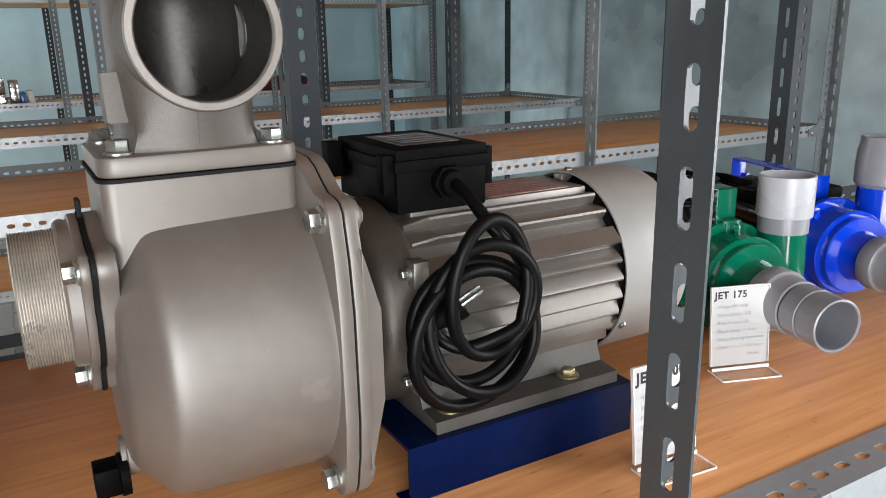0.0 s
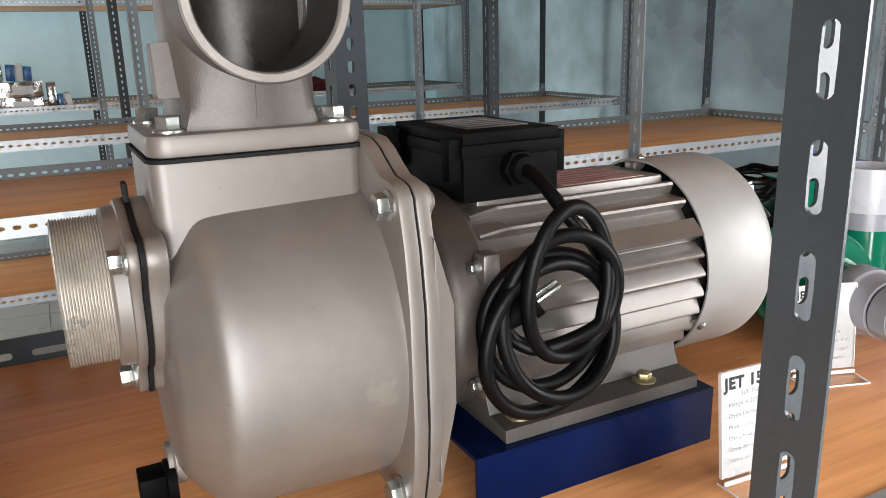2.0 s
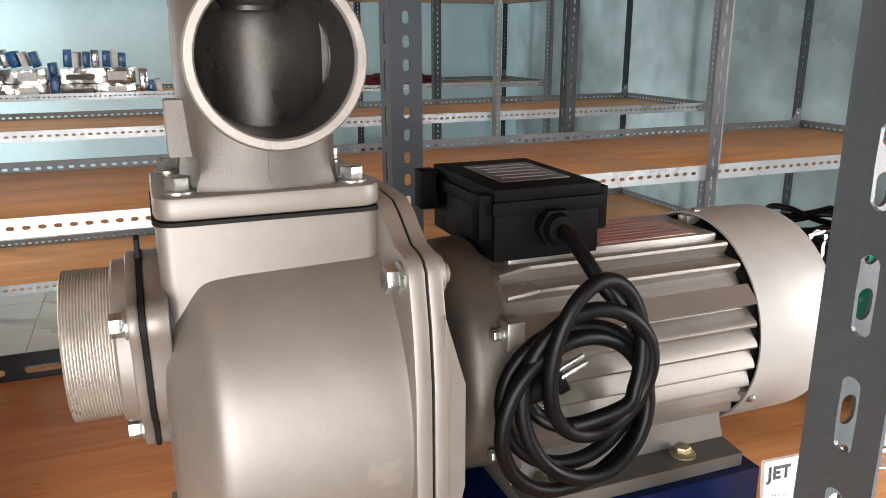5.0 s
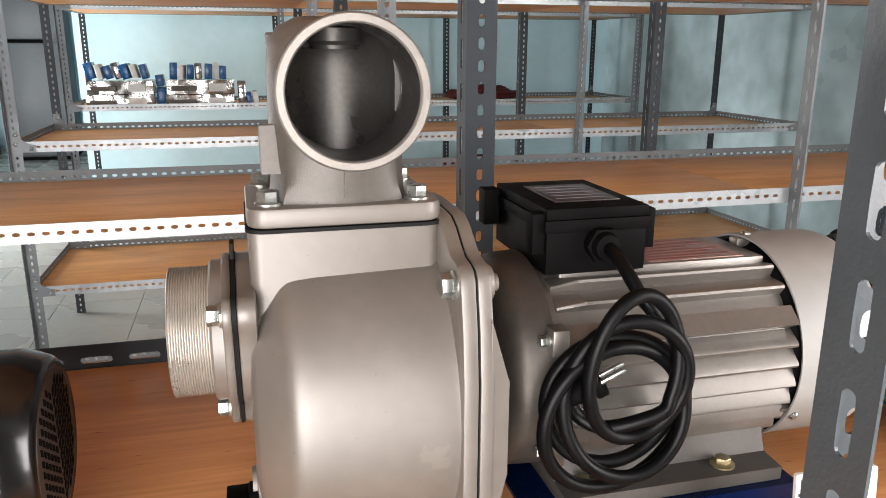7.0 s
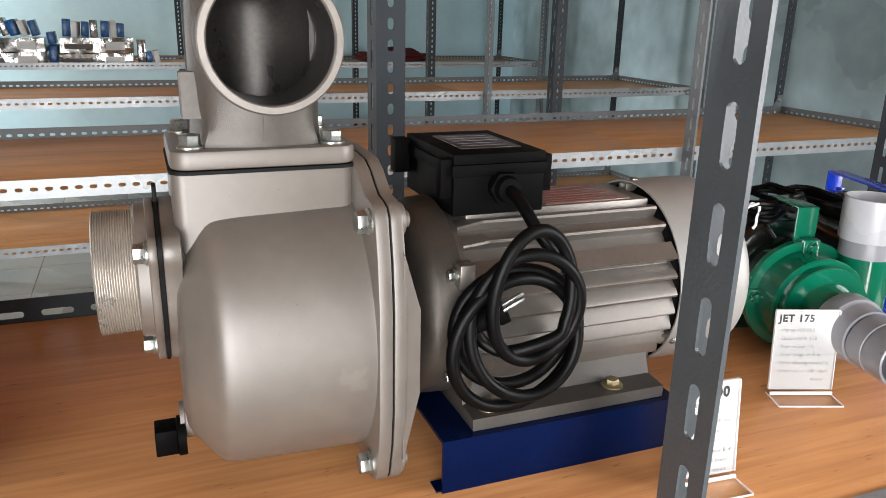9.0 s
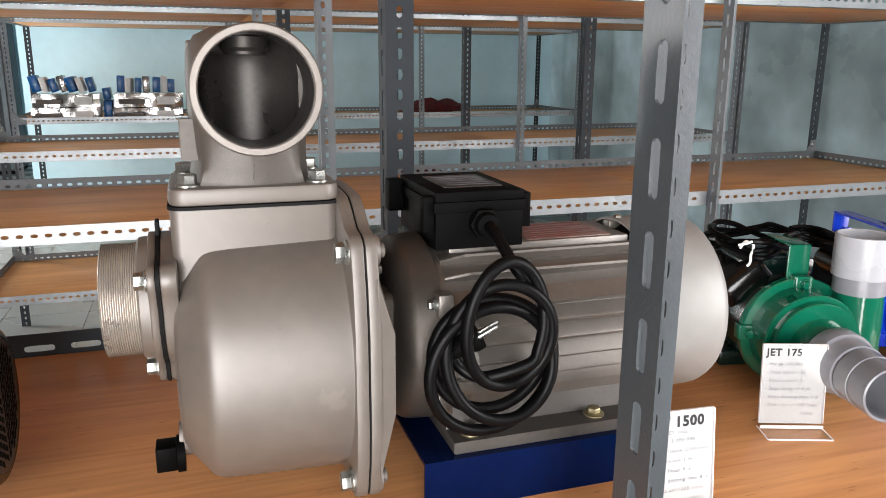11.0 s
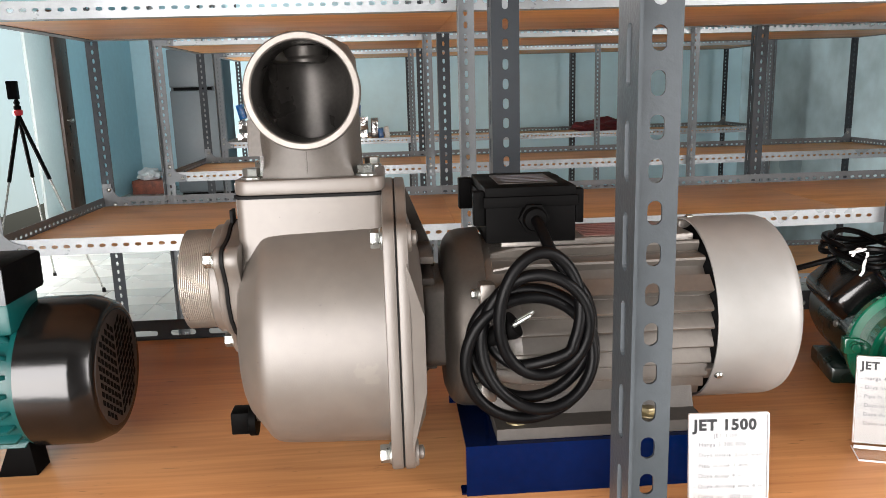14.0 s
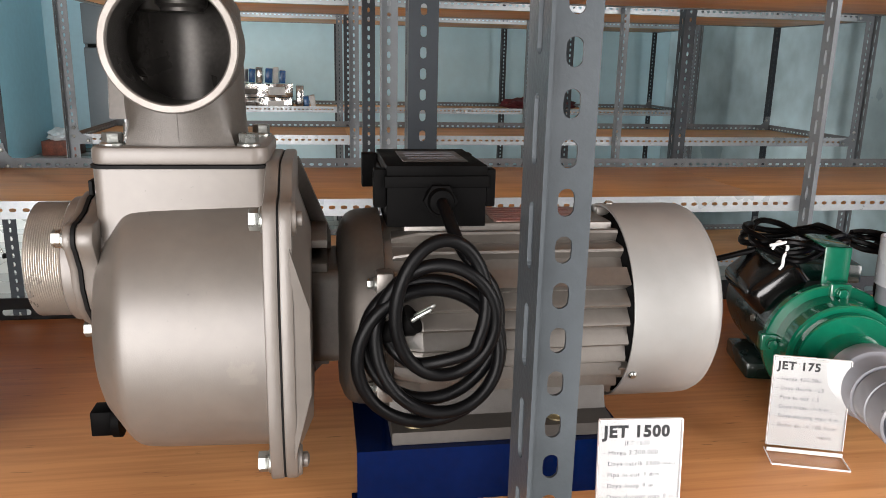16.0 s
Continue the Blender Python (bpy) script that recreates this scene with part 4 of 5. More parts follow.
for i in range(2, int(4.42 * steps)):
    f = i / steps
    k = min(int(f), 3)
    g = min(f - k, 1.0)
    g = g * g * (3 - 2 * g)
    cx, cz, hw, hh, cy = [loops[k][j] * (1 - g) + loops[k + 1][j] * g for j in range(5)]
    a = radians(75) - 2 * math.pi * f
    pts.append((cx + hw * math.cos(a), cy + 0.0035 * math.sin(1.5 * a + 0.6), cz + hh * math.sin(a)))
pts += [(0.2980, 0.4600, 1.0270), (0.2840, 0.4690, 1.0240), (0.2720, 0.4755, 1.0310), (0.2650, 0.4760, 1.0420)]
bm = bmesh.new()
tube(bm, smooth_path(pts, 4), 0.0051, 12)
cable = part("supply_cable", bm, M_CABLE, pump, "coiled black rubber supply cable")
bm = bmesh.new()
pd = Vector((0.80, -0.30, 0.58)).normalized()
pm = Matrix.Translation((0.2660, 0.4745, 1.0465)) @ pd.to_track_quat("Z", "Y").to_matrix().to_4x4()
lathe(bm, [(0.005, -0.012), (0.0075, 0.0), (0.0085, 0.006), (0.0095, 0.014), (0.0115, 0.018), (0.0115, 0.024)], pm, 16)
plug = part("plug", bm, M_BLACK, cable, "black two-pin plug")
for d in (-0.0052, 0.0052):
    bm = bmesh.new()
    lathe(bm, [(0.0019, 0.022), (0.0019, 0.041), (0.0010, 0.0425)], pm @ Matrix.Translation((d, 0, 0)), 10)
    part("pin", bm, M_ZINC, plug, "bright metal plug pin")


# ---- small teal pump whose motor lies to the left ----
DX, TY, TZ = -0.016, 0.598, 0.9935
teal = thing("electric_motor", (-0.19 + DX, 0.598, 0.90), label="teal finned electric motor with a glossy black fan cover", category="electric motor")
bm = bmesh.new()
lathe(bm, [(0.055, -0.390), (0.0655, -0.388), (0.0655, -0.1450), (0.0700, -0.1445), (0.0705, -0.1370), (0.06, -0.1365)], along("x", DX, TY, TZ), 56)
thousing = part("finned_housing", bm, M_TEAL, teal, "teal enamelled motor housing with lengthwise fins")
bm = bmesh.new()
prism(bm, [(0.064, -0.375), (0.064, -0.147), (0.0735, -0.153), (0.0735, -0.368)], -0.0021, 0.0021, lambda u, v, n: Vector((n, u, v)), 0.0006)
tfin = finish(bm, "fin", M_TEAL)
for k in range(24):
    hang("fin", tfin, thousing, along("x", DX, TY, TZ) @ Matrix.Rotation(2 * math.pi * k / 24, 4, "Z"))
bm = bmesh.new()
lathe(bm, [(0.0705, -0.1405), (0.0722, -0.1395), (0.0722, -0.0945), (0.0712, -0.0905), (0.0655, -0.0765), (0.0630, -0.0738), (0.0600, -0.0725), (0.0560, -0.0735)], along("x", DX, TY, TZ), 64)
tcover = part("fan_cover", bm, M_BLACK_GLOSS, teal, "glossy black fan cover", 40)
bm = bmesh.new()
lathe(bm, [(0.0565, -0.0737), (0.0560, -0.0729)], along("x", DX, TY, TZ), 48)
part("grille", bm, M_GRILLE, tcover, "dusty brownish-black slotted end face")
# herringbone of air slots in the end face, black pieces for their shade
for row in range(-6, 7):
    for col in range(6):
        for s in (-1, 1):
            u = s * (0.0050 + col * 0.0075)
            v = row * 0.0086 + col * 0.0052 - 0.012
            if math.hypot(u, v) > 0.050:
                continue
            bm = bmesh.new()
            prism(bm, [(-0.0026, -0.0027 - s * 0.0016), (0.0026, -0.0027 + s * 0.0016), (0.0026, 0.0027 + s * 0.0016), (-0.0026, 0.0027 - s * 0.0016)], -0.0012, 0.0006, lambda a, b, n: Vector((DX - 0.0731 + n, TY + u + a, TZ + v + b)))
            part("air_slot", bm, M_GAP_BLACK, tcover)
bm = bmesh.new()
box(bm, DX - 0.330, DX - 0.1390, 0.540, 0.600, 1.047, 1.0770, bevel=0.004)
part("terminal_pad", bm, M_TEAL, teal)
bm = bmesh.new()
box(bm, DX - 0.335, DX - 0.1340, 0.531, 0.606, 1.0770, 1.1130, bevel=0.004)
tb = part("terminal_box", bm, M_BLACK, teal, "grey-black terminal box with a lid")
bm = boxes((DX - 0.333, DX - 0.1350, 0.5295, 0.5310, 1.0780, 1.1095), bevel=0.0004)
part("faceplate", bm, M_FRIDGE, tb, "plain grey faceplate")
bm = bmesh.new()
lathe(bm, [(0.0105, 0), (0.0105, 0.006), (0.0085, 0.010), (0.0060, 0.010)], along("-y", DX - 0.1680, 0.540, 1.0620), 24)
part("cable_gland", bm, M_BLACK, teal)
bm = bmesh.new()
prism(bm, [(-0.183, 0.9003), (-0.146, 0.9003), (-0.150, 0.936), (-0.168, 0.936)], 0.562, 0.590, lambda u, v, n: Vector((DX + u, n, v)), 0.001)
part("foot", bm, M_BLACK, teal, "black rubber foot")
bm = bmesh.new()
hex_bolt(bm, along("-z", DX - 0.215, 0.565, 0.930), 0.004, 0.005, 0.004)
part("bolt", bm, M_ZINC, teal)


# ---- the two enamelled jet pumps ----
def jet_pump(name, loc, rz, body, motor_mat, label, kind):
    """Local frame: the suction points to -y, the board is z = 0, the axis runs at z = 0.0665."""
    p = thing(name, loc, rz, label, "water pump", "enamelled jet pumps", world_coords=False)
    ax = lambda y: along("-y", 0, y, 0.0665)
    bm = bmesh.new()
    lathe(bm, [(0.0640, 0.0), (0.0660, 0.002), (0.0660, 0.010), (0.0645, 0.0115)], ax(0.0), 56)
    part("rear_flange", bm, body, p)
    bm = bmesh.new()
    lathe(bm, [(0.0560, 0.0115), (0.0560, 0.046), (0.0540, 0.048)], ax(0.0), 48)
    part("volute", bm, body, p)
    bm = bmesh.new()
    lathe(bm, [(0.0475, 0.040), (0.0500, 0.0485), (0.0500, 0.058), (0.0490, 0.0595), (0.0330, 0.0600), (0.0310, 0.064), (0.0300, 0.098)], ax(0.0), 48)
    part("front_disc", bm, body, p)
    # upright discharge, tangent to the volute
    bm = bmesh.new()
    dx, dy = 0.062, -0.024
    if kind == "blue":
        dx = 0.060
    lathe(bm, [(0.0285, 0.035), (0.0285, 0.085), (0.0275, 0.106)], Matrix.Translation((dx, dy, 0)), 36)
    box(bm, dx - 0.062, dx + 0.012, dy - 0.018, dy + 0.018, 0.050, 0.103, bevel=0.012)
    neck = part("discharge_neck", bm, body, p)
    top = Matrix.Translation((dx, dy, 0))
    bm = bmesh.new()
    if kind == "green":
        lathe(bm, [(0.0312, 0.139), (0.0316, 0.141), (0.0316, 0.1865), (0.0296, 0.1870), (0.0288, 0.1860), (0.0288, 0.146)], top, 40, closed=False)
        socket = part("pvc_socket", bm, M_PVC_LIGHT, p, "light grey plastic pipe socket")
        bm = bmesh.new()
        lathe(bm, [(0.0285, 0.120), (0.0285, 0.148)], top, 30)
        part("socket_inside", bm, M_PVC, socket)
        bm = bmesh.new()
        lathe(bm, [(0.0278, 0.098), (0.0272, 0.118), (0.0282, 0.139)], top, 36)
        part("socket_collar", bm, body, p)
    else:
        lathe(bm, [(0.0300, 0.146), (0.0352, 0.152), (0.0358, 0.172), (0.0345, 0.195), (0.0322, 0.203), (0.0318, 0.2130), (0.0292, 0.2130), (0.0290, 0.165)], top, 40, closed=False)
        socket = part("pvc_socket", bm, M_PVC, p, "grey plastic pipe socket")
        bm = bmesh.new()
        lathe(bm, [(0.0288, 0.120), (0.0288, 0.168)], top, 30)
        part("socket_inside", bm, M_PVC, socket)
        bm = bmesh.new()
        lathe(bm, [(0.0330, 0.092), (0.0310, 0.112), (0.0305, 0.148)], top, 36)
        part("socket_collar", bm, body, p)
    # suction: reducer and short pipe
    bm = bmesh.new()
    lathe(bm, [(0.0310, 0.0890), (0.0335, 0.0895), (0.0345, 0.0915), (0.0345, 0.1085), (0.0338, 0.1110), (0.0318, 0.1125), (0.0306, 0.1150), (0.0300, 0.1345), (0.0270, 0.1350), (0.0265, 0.100)], ax(0.0), 44, closed=False)
    red = part("suction_reducer", bm, M_PVC, p, "grey plastic pipe reducer")
    bm = bmesh.new()
    lathe(bm, [(0.0250, 0.120), (0.0262, 0.1375), (0.0286, 0.1380), (0.0286, 0.1590), (0.0272, 0.1595), (0.0272, 0.1610), (0.0280, 0.1616), (0.0278, 0.1875), (0.0262, 0.1885), (0.0250, 0.1870), (0.0248, 0.130)], ax(0.0), 40, closed=False)
    part("suction_pipe", bm, M_PVC, red, "short open grey plastic pipe")
    # lighter disc stands in for the light that falls inside the pipe
    bm = bmesh.new()
    lathe(bm, [(0.0268, 0.108), (0.0268, 0.112)], ax(0.0), 30)
    part("pipe_inside", bm, M_PVC_LIGHT, red)
    # flange bolts and bracket
    for a in (88, 178, 268, 358) if kind == "green" else (128, 218, 308, 38):
        c, s = math.cos(radians(a)), math.sin(radians(a))
        bm = bmesh.new()
        box(bm, 0.0595 * c - 0.0105, 0.0595 * c + 0.0105, -0.0150, -0.0005, 0.0665 + 0.0595 * s - 0.009, 0.0665 + 0.0595 * s + 0.009, bevel=0.002)
        ear = part("bolt_ear", bm, body, p)
        bm = bmesh.new()
        hex_bolt(bm, along("-y", 0.0595 * c, -0.0150, 0.0665 + 0.0595 * s), 0.0055, 0.0062, 0.005)
        part("bolt", bm, body, ear)
    # motor behind
    bm = bmesh.new()
    lathe(bm, [(0.0560, 0.0), (0.0585, 0.006), (0.0585, 0.150), (0.0560, 0.170), (0.0460, 0.182)], along("y", 0, 0.0, 0.0665), 48)
    motor = part("motor", bm, motor_mat, p, "glossy dark motor housing")
    bm = bmesh.new()
    box(bm, -0.060, 0.045, 0.050, 0.135, 0.0, 0.020, bevel=0.004)
    part("motor_foot", bm, motor_mat, motor)
    bm = bmesh.new()
    bmesh.ops.create_cube(bm, size=1, matrix=Matrix.Translation((0, 0.085, 0.0665)) @ Matrix.Rotation(radians(-42), 4, "Y") @ Matrix.Translation((0, 0, 0.0585)) @ Matrix.Diagonal((0.066, 0.110, 0.046, 1)))
    bmesh.ops.bevel(bm, geom=list(bm.edges), offset=0.014, segments=4, profile=0.5, affect="EDGES")
    cap = part("capacitor_cover", bm, M_BLACK_GLOSS, motor, "glossy black moulded cover")
    for u, v in ((0.018, 0.0), (-0.040, 0.0)):
        bm = bmesh.new()
        m = Matrix.Translation((0, 0.048 + 0.002, 0.0665)) @ Matrix.Rotation(radians(-42 + u * 1000), 4, "Y") @ Matrix.Translation((0, 0, 0.0590))
        lathe(bm, [(0.0048, 0), (0.0048, 0.002), (0.003, 0.0035)], m, 12)
        part("screw", bm, M_ZINC, cap)
    return p


green = jet_pump("water_pump", (0.7380, 0.6150, 0.9002), -14, M_GREEN, M_DKGREEN, "green enamelled jet water pump with grey plastic pipe ends", "green")
bm = bmesh.new()
box(bm, -0.0130, 0.0130, -0.0010, 0.0020, 0.118, 0.1700, bevel=0.0008)
box(bm, -0.0130, 0.0130, -0.0010, 0.0600, 0.1680, 0.1700, bevel=0.0008)
part("handle", bm, M_GREEN, green, "bent green strip handle")
# its flex lies coiled on the motor, tied with white string
bm = bmesh.new()
pts = []
for i in range(64):
    a = 2 * math.pi * i / 21
    pts.append((-0.010 + (0.050 + 0.006 * math.sin(1.7 * i)) * math.cos(a), 0.100 + (0.060 + 0.01 * math.cos(0.9 * i)) * math.sin(a), 0.150 + 0.008 * math.sin(2.2 * a + i * 0.1) + 0.004 * (i / 21)))
pts += [(-0.085, 0.13, 0.120), (-0.11, 0.17, 0.05), (-0.11, 0.21, 0.006)]
tube(bm, smooth_path(pts, 3), 0.0036, 8)
gc = part("supply_cable", bm, M_CABLE, green, "black flex coiled on top and tied")
bm = bmesh.new()
tube(bm, smooth_path([(-0.05, 0.045, 0.155), (-0.045, 0.042, 0.164), (-0.036, 0.040, 0.160), (-0.040, 0.036, 0.148), (-0.041, 0.034, 0.140), (-0.043, 0.036, 0.135)], 5), 0.0017, 8)
tube(bm, smooth_path([(-0.055, 0.04, 0.160), (-0.044, 0.038, 0.163), (-0.034, 0.040, 0.166)], 5), 0.0017, 8)
part("tie", bm, M_PLASTIC_BAG, gc, "white plastic tie")
bm = bmesh.new()
box(bm, -0.045, 0.050, 0.050, 0.150, 0.118, 0.140, bevel=0.004)
part("terminal_box", bm, M_DKGREEN, green)

blue = jet_pump("water_pump", (0.9550, 0.6280, 0.9002), -14, M_COBALT, M_BLACK, "cobalt blue enamelled jet water pump with grey plastic pipe ends", "blue")
bm = bmesh.new()
prism(bm, [(0.200, 0.1255), (0.200, 0.157), (0.020, 0.157), (0.020, 0.112), (0.023, 0.112), (0.023, 0.154), (0.197, 0.154), (0.197, 0.1285), (0.168, 0.1285), (0.168, 0.1255)], -0.009, 0.015, lambda u, v, n: Vector((n, u, v)), 0.0006)
handle = part("handle", bm, M_COBALT, blue, "bent blue strip carrying handle")
bm = bmesh.new()
hex_bolt(bm, Matrix.Translation((0.003, 0.182, 0.1285)), 0.006, 0.007, 0.005)
part("bolt", bm, M_COBALT, handle)
bm = bmesh.new()
box(bm, -0.075, 0.060, 0.040, 0.150, 0.118, 0.136, bevel=0.005)
part("terminal_box", bm, M_BLACK, blue)
bm = bmesh.new()
pts = [(-0.09 + 0.03 * math.cos(i * 0.7), 0.10 + 0.05 * math.sin(i * 0.7), 0.140 + 0.004 * math.sin(i)) for i in range(22)]
tube(bm, smooth_path(pts, 4), 0.0036, 8)
part("supply_cable", bm, M_CABLE, blue, "black flex coiled on top")


# ---- price cards in acrylic stands ----
def text_mesh(body, size, material, bold=0.0):
    cu = bpy.data.curves.new("writing", "FONT")
    cu.body, cu.size, cu.offset, cu.resolution_u, cu.space_character = body, size, bold, 3, 1.12
    ob = new("writing", cu)
    bpy.context.view_layer.update()
    me = bpy.data.meshes.new_from_object(ob.evaluated_get(bpy.context.evaluated_depsgraph_get()))
    bpy.data.objects.remove(ob)
    me.materials.append(material)
    return me


def card_stand(loc, rz, head, sub, lines, label, lean=6, w=0.0625, h=0.0820, bold=0.0006, cap=0.0125):
    """Local frame: the card faces -y, its lower edge above the origin, the foot runs forward."""
    s = thing("card_stand", loc, rz, label, "price card", "price cards", world_coords=False)
    lay = Matrix.Translation((0, 0, 0.006)) @ Matrix.Rotation(radians(-lean), 4, "X")
    put = lambda u, v, n: lay @ Vector((u, n, v))
    sheet = [(-w / 2 - 0.0006, 0), (w / 2 + 0.0006, 0), (w / 2 + 0.0006, h + 0.0006), (-w / 2 - 0.0006, h + 0.0006)]
    pieces = [("front_sheet", prism(bmesh.new(), sheet, -0.0014, -0.0006, put)), ("back_sheet", prism(bmesh.new(), sheet, 0.0008, 0.0020, put)),
              ("foot_sheet", box(bmesh.new(), -w / 2 - 0.0006, w / 2 + 0.0006, -0.026, 0.004, 0.0004, 0.0020, bevel=0.0006))]
    for nm, piece in pieces:
        sheet_ob = part(nm, piece, M_ACRYLIC, s, "clear acrylic sheet")
        sheet_ob.visible_shadow = False
        e = w / 2 + 0.0006
        if nm == "front_sheet":
            for u0, u1, v0, v1 in ((-e, e, h + 0.0007, h + 0.0015), (-e - 0.0006, -e - 0.0001, 0.001, h + 0.0006), (e + 0.0001, e + 0.0006, 0.001, h + 0.0006)):
                part("edge", prism(bmesh.new(), [(u0, v0), (u1, v0), (u1, v1), (u0, v1)], -0.0014, 0.0020, put), M_ACRYLIC_EDGE, sheet_ob)
        if nm == "foot_sheet":
            part("edge", boxes((-e, e, -0.0268, -0.0261, 0.0004, 0.0020)), M_ACRYLIC_EDGE, sheet_ob)
            part("edge", boxes((-e, e, -0.0040, -0.0022, 0.0021, 0.0056), bevel=0.0005), M_ACRYLIC_EDGE, sheet_ob)
            for u in (-e - 0.0007, e + 0.0001):
                part("edge", boxes((u, u + 0.0006, -0.026, 0.004, 0.0004, 0.0020)), M_ACRYLIC_EDGE, sheet_ob)
    bm = bmesh.new()
    prism(bm, [(-w / 2, 0.0005), (w / 2, 0.0005), (w / 2, h), (-w / 2, h)], 0.0000, 0.0005, put)
    card = part("card", bm, M_PAPER, s, "white handwritten card")
    rows = [(head, cap, -w / 2 + 0.003, h - 0.003 - 0.76 * cap, M_INK, bold)]
    if sub:
        rows.append((sub, 0.0048, -0.012, h - 0.0190, M_INK_PEN, 0.0))
    y = h - (0.0265 if sub else 0.0215)
    for ln in lines:
        rows.append((ln, 0.0052, -w / 2 + 0.003, y, M_INK_PEN, 0.0))
        y -= 0.0088
    for body, size, x0, y0, material, bold in rows:
        me = text_mesh(body, size, material, bold)
        ob = new("writing", me)
        ob.parent = card
        ob.matrix_basis = lay @ Matrix.Translation((x0, -0.00012, y0)) @ Matrix.Rotation(radians(90), 4, "X")
    return s


card_stand((0.4520, 0.4185, 0.9000), -4, "JET 1500", "JET 1500", ["- Harga 3.200.000", "- Daya listrik 2500 watt", "- Pipa in out 3 dim", "- Daya hisap 9 m", "- Daya dorong max 8 m", "- Debit air 1000 liter/", "                      menit"], "handwritten white price card in clear acrylic beside the large pump")
card_stand((0.6535, 0.5115, 0.9000), -19, "JET 175", "", ["- Harga 450.000", "- Daya listrik 125", "- Pipa in out 1.5", "- Daya hisap -+ 6 m", "- Daya dorong max 4 m", "- Debit air -+ 100 liter/", "                      menit"], "handwritten white price card in clear acrylic before the green pump", w=0.0645, h=0.0845, bold=0.0004, cap=0.0105)

# ---- things on the far racks and beyond ----
def creased(bm, w, d, h, seed, depth=0.006, step=0.022):
    """A box of loose foil: a fine grid over its faces, pushed in and out in sharp creases."""
    cube = bmesh.ops.create_cube(bm, size=1, matrix=Matrix.Translation((0, 0, h / 2)) @ Matrix.Diagonal((w, d, h, 1)))
    for axis, size in ((0, w), (1, d), (2, h)):
        cuts = int(size / step)
        for k in range(1, cuts):
            co, no = [0, 0, 0], [0, 0, 0]
            co[axis] = -size / 2 + size * k / cuts if axis < 2 else size * k / cuts
            no[axis] = 1
            bmesh.ops.bisect_plane(bm, geom=bm.verts[:] + bm.edges[:] + bm.faces[:], plane_co=co, plane_no=no)
    for v in bm.verts:
        p = v.co * 21 + Vector((seed * 7.3, seed * 3.1, seed))
        lift = v.co.z > 0.004
        v.co += Vector((noise.noise(p), noise.noise(p + Vector((9, 0, 0))) * (1.5 if v.co.y < 0 else 0.6), noise.noise(p + Vector((0, 9, 0))) * 0.8 if lift else 0)) * depth
    return bm


def parcel(x, y, z, w, d, h, turn, seed, tag):
    b = thing("parcel", (x, y, z), turn, tag, "box", "wrapped boxes on the far rack", world_coords=False)
    part("foil_wrap", creased(bmesh.new(), w, d, h, seed), M_SILVERBOX, b, angle=12)
    f = -d / 2 - 0.0085
    part("front_label", boxes((-0.44 * w, -0.06 * w, f, f + 0.003, 0.24 * h, 0.60 * h)), M_BELL, b, "dark label strip")
    part("white_label", boxes((0.12 * w, 0.38 * w, f, f + 0.003, 0.18 * h, 0.76 * h)), M_WHITEBOX, b, "white label")


for k, (x, z, w, h, turn) in enumerate(((-0.665, 0.9005, 0.40, 0.082, 0.6), (-0.655, 0.9865, 0.385, 0.080, -1.2), (-0.185, 0.9005, 0.42, 0.078, -0.8), (-0.180, 0.9825, 0.41, 0.086, 1.4))):
    parcel(x, 5.365, z, w, 0.27, h, turn, k + 1, "flat box wrapped in creased silver foil, stacked on a shelf")


def small_box(x, y, z, w, d, h, material, tag, tilt=0.0, turn=0.0):
    """A small printed pack; a tilted one is raised so that its lower corner touches."""
    bm = bmesh.new()
    box(bm, -w / 2, w / 2, -d / 2, d / 2, 0, h, bevel=0.004)
    ob = new("carton", finish(bm, "carton", material))
    ob.matrix_world = pose(x, y, z + abs(math.sin(radians(tilt))) * w / 2, 0, tilt, turn)
    tagged(ob, tag, "box", "small boxes on the far rack")


rnd = random.Random(11)
PACKS = ((M_BLUEBOX, "small blue printed box standing on a parcel", 0.046), (M_WHITEBOX, "small white printed box standing on a parcel", 0.034), (M_BLUEBOX, "small blue printed box standing on a parcel", 0.040), (M_SILVERBOX, "small foil-wrapped box standing on a parcel", 0.040))
for first, last, tilt in ((-0.845, -0.475, -13), (-0.370, 0.020, 5)):
    x, k = first, 0
    while x < last - 0.05:
        material, tag, w = PACKS[k % 4]
        lean = tilt + rnd.uniform(-4, 4)
        small_box(x + w / 2, 5.32 + rnd.uniform(-0.02, 0.02), 1.074, w, 0.15, 0.080 + 0.022 * rnd.random(), material, tag, lean, rnd.uniform(-5, 5))
        x += w / math.cos(radians(lean)) + 0.004 + 0.012 * rnd.random()
        k += 1
small_box(-0.428, 5.34, 0.9, 0.048, 0.2, 0.125, M_BLUEBOX, "blue printed box standing between foil parcels", 3)
small_box(-0.424, 5.33, 1.03, 0.042, 0.16, 0.070, M_BLUEBOX, "blue printed box lying on another between parcels", -6)
small_box(0.075, 5.34, 0.9, 0.052, 0.16, 0.160, M_SILVERBOX, "foil-wrapped box standing at the end of the row")
small_box(0.122, 5.30, 0.9, 0.034, 0.14, 0.088, M_BLUEBOX, "blue printed box leaning at the end of the row", -5)
small_box(0.168, 5.30, 0.9, 0.034, 0.14, 0.094, M_WHITEBOX, "white printed box at the end of the row", -9)

bm = bmesh.new()
bmesh.ops.create_icosphere(bm, subdivisions=4, radius=1)
for v in bm.verts:
    c = v.co.copy()
    n = noise.noise(c * 2.2) * 0.28 + noise.noise(c * 6.0) * 0.10
    v.co = Vector((c.x * 0.27 * (1 + n), c.y * 0.16 * (1 + n), max(0, 0.035 + c.z * 0.055 * (1 + 2.2 * n))))
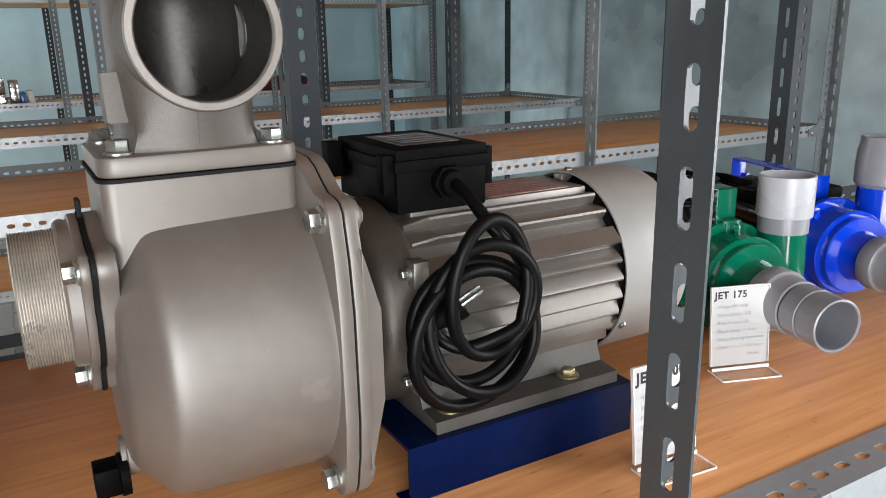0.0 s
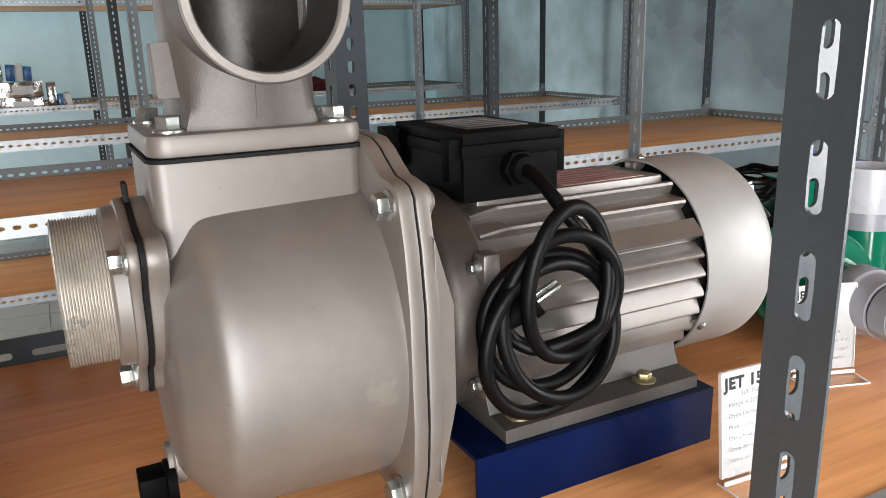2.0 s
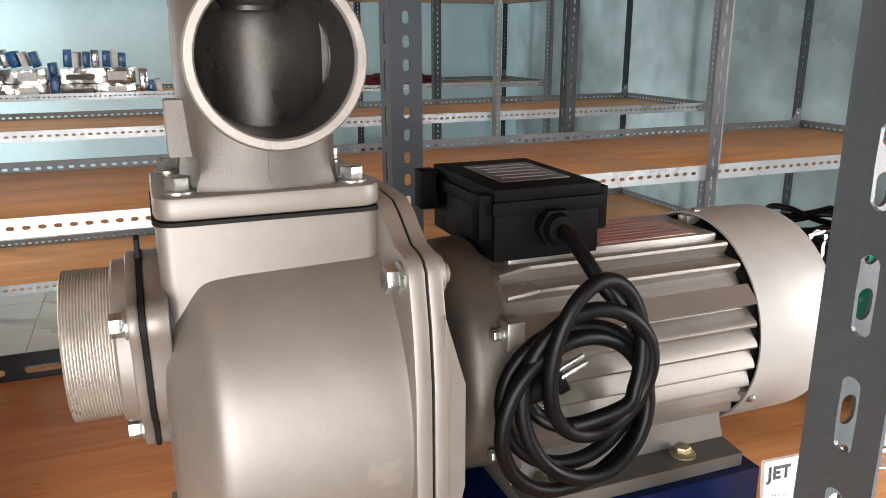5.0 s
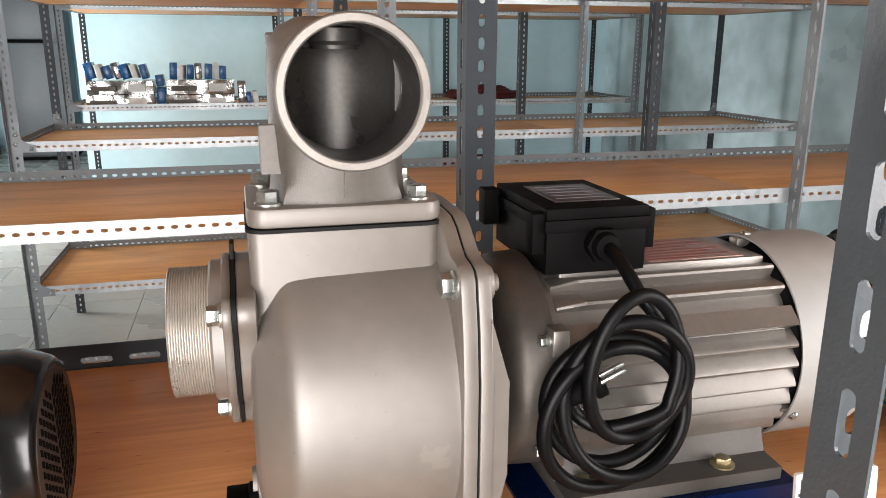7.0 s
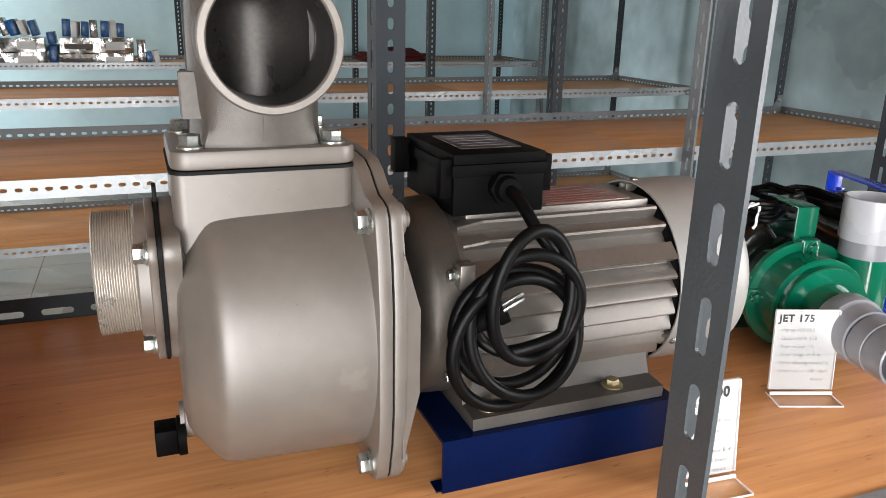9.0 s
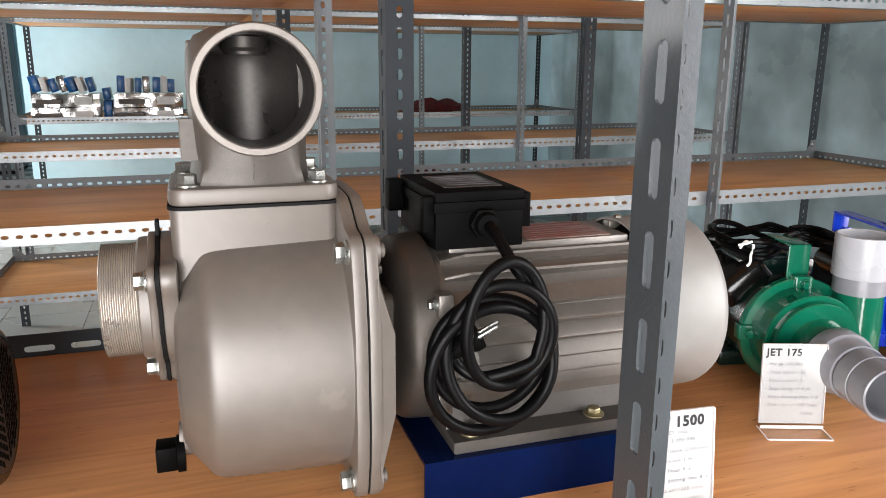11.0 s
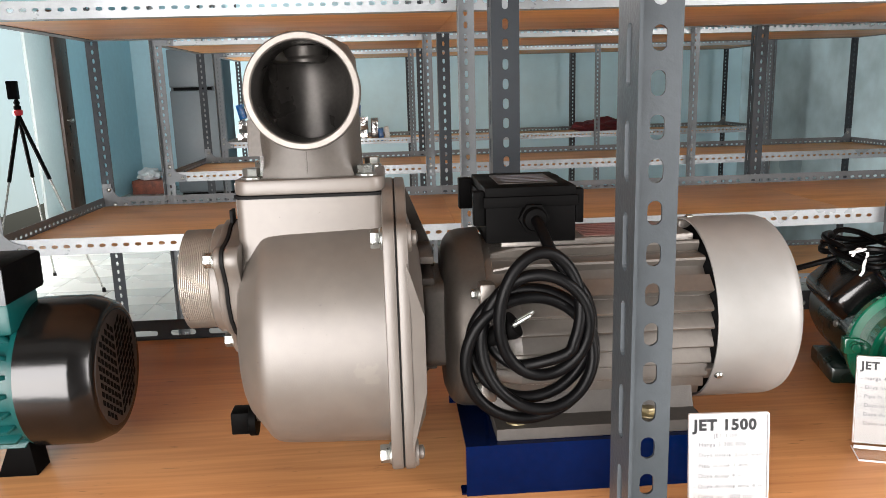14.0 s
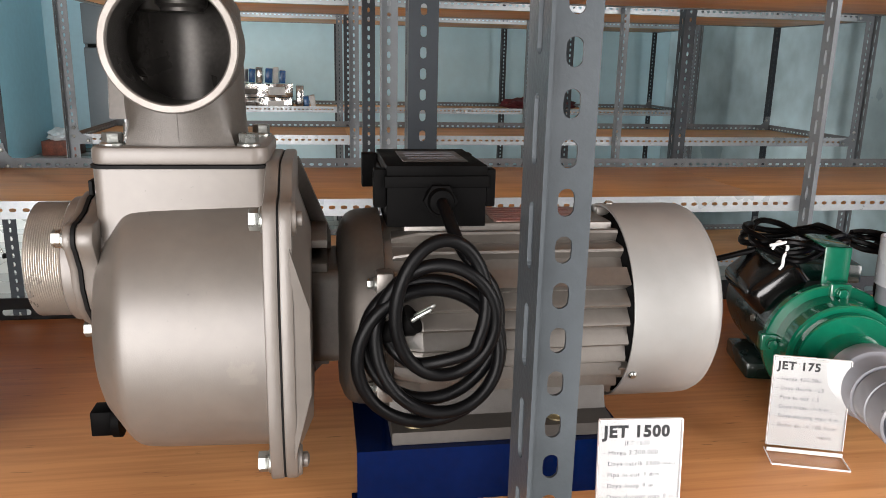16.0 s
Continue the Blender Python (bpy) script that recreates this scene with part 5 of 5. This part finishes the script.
bmesh.ops.translate(bm, verts=bm.verts, vec=(1.84, 5.62, 0.9))
solo("cloth_bag", bm, M_BAG, "crumpled maroon cloth bag lying on a shelf", "bag")
bm = bmesh.new()
bmesh.ops.create_icosphere(bm, subdivisions=3, radius=1)
for v in bm.verts:
    c = v.co.copy()
    n = noise.noise(c * 2.7 + Vector((3, 1, 2))) * 0.3
    v.co = Vector((c.x * 0.22 * (1 + n), c.y * 0.15, max(0, 0.07 + c.z * 0.09 * (1 + n))))
bmesh.ops.translate(bm, verts=bm.verts, vec=(1.72, 5.55, 0.33))
solo("cloth_bag", bm, M_BAG, "dark maroon cloth bag on the lower shelf", "bag")

fridge = thing("refrigerator", (-2.17, 9.95, 0), label="dark grey two-door refrigerator standing in the corridor", category="refrigerator")
part("cabinet", boxes((-2.50, -1.845, 9.66, 10.3, 0.04, 1.80), bevel=0.01), M_FRIDGE, fridge)
part("lower_door", boxes((-2.50, -1.845, 9.60, 9.655, 0.06, 1.305), bevel=0.012), M_FRIDGE, fridge)
part("freezer_door", boxes((-2.50, -1.845, 9.60, 9.655, 1.345, 1.80), bevel=0.012), M_FRIDGE, fridge)
# black strip stands in for the shaded gap between the doors
part("door_gap_strip", boxes((-2.45, -2.0, 9.597, 9.64, 1.308, 1.342)), M_GAP_BLACK, fridge, "black strip put in for the shade between the doors")
part("plinth", boxes((-2.48, -1.865, 9.68, 10.28, 0.0, 0.04)), M_BLACK, fridge)

carton = thing("carton", (-3.0, 10.1, 0), label="red-brown printed carton on the floor", category="box")
part("carton_body", boxes((-3.20, -2.79, 9.98, 10.35, 0.0, 0.175), bevel=0.006), M_BRICK, carton)
bm = bmesh.new()
bmesh.ops.create_icosphere(bm, subdivisions=3, radius=1)
for v in bm.verts:
    c = v.co.copy()
    n = noise.noise(c * 2.4) * 0.35 + noise.noise(c * 7.0) * 0.12
    v.co = Vector((c.x * 0.15 * (1 + n), c.y * 0.13 * (1 + n), max(0, 0.06 + c.z * 0.09 * (1 + n))))
bmesh.ops.translate(bm, verts=bm.verts, vec=(-3.02, 10.15, 0.1755))
solo("plastic_bag", bm, M_PLASTIC_BAG, "crumpled white plastic bag on a carton", "bag")

# phone tripod in the corridor
tri = thing("tripod", (-2.05, 4.95, 0), label="black phone tripod with silver lower legs and a red collar", category="tripod")
hub = Vector((-2.17, 4.95, 1.16))
for fx, fy in ((-1.74, 4.86), (-2.30, 4.55), (-2.28, 5.4)):
    foot = Vector((fx, fy, 0.012))
    mid = hub.lerp(foot, 0.36)
    leg = part("leg", tube(bmesh.new(), [hub, mid], 0.013, 10), M_BLACK, tri)
    part("lower_leg", tube(bmesh.new(), [mid, foot], 0.007, 8), M_ZINC, leg, "silver lower leg tube")
    part("foot", lathe(bmesh.new(), [(0.012, 0), (0.012, 0.02), (0.008, 0.03)], Matrix.Translation((fx, fy, 0)), 12), M_RUBBER, leg)
part("collar", lathe(bmesh.new(), [(0.026, 0), (0.030, 0.01), (0.030, 0.028), (0.024, 0.036)], Matrix.Translation(hub - Vector((0, 0, 0.005))), 20), M_RED, tri, "red plastic collar")
part("ball_head", lathe(bmesh.new(), [(0.022, 0.03), (0.024, 0.05), (0.014, 0.06), (0.020, 0.075), (0.010, 0.095)], Matrix.Translation(hub), 16), M_BLACK, tri)
part("phone_clamp", boxes((hub.x - 0.045, hub.x + 0.018, hub.y - 0.02, hub.y + 0.02, hub.z + 0.095, hub.z + 0.21), bevel=0.006), M_BLACK, tri)

# ---- floor tiles ----
floor = bpy.data.objects["floor"]
tile = bmesh.new()
box(tile, -0.1985, 0.1985, -0.1985, 0.1985, -0.006, 0.0)
tile_me = finish(tile, "tile", M_TILE)
for i in range(16):
    for j in range(18):
        cx, cy = -3.1 + 0.4 * i, 3.9 + 0.4 * j
        if cx > 3.0 or (cy > YB and cx > -1.25):
            continue
        ob = new("tile", tile_me)
        ob.parent = floor
        ob.location = Vector((cx, cy, 0)) - floor.location
rest = bmesh.new()
for i in range(16):
    for j in range(3, 17):
        box(rest, -3.1 + 0.4 * i - 0.1985, min(-3.1 + 0.4 * i + 0.1985, XR), -2.9 + 0.4 * j - 0.1985, -2.9 + 0.4 * j + 0.1985, -0.006, 0.0)
me = finish(rest, "tile_field", M_TILE)
ob = new("tile_field", me)
ob.parent = floor
ob.location = -floor.location
tagged(ob, kind="stuff")
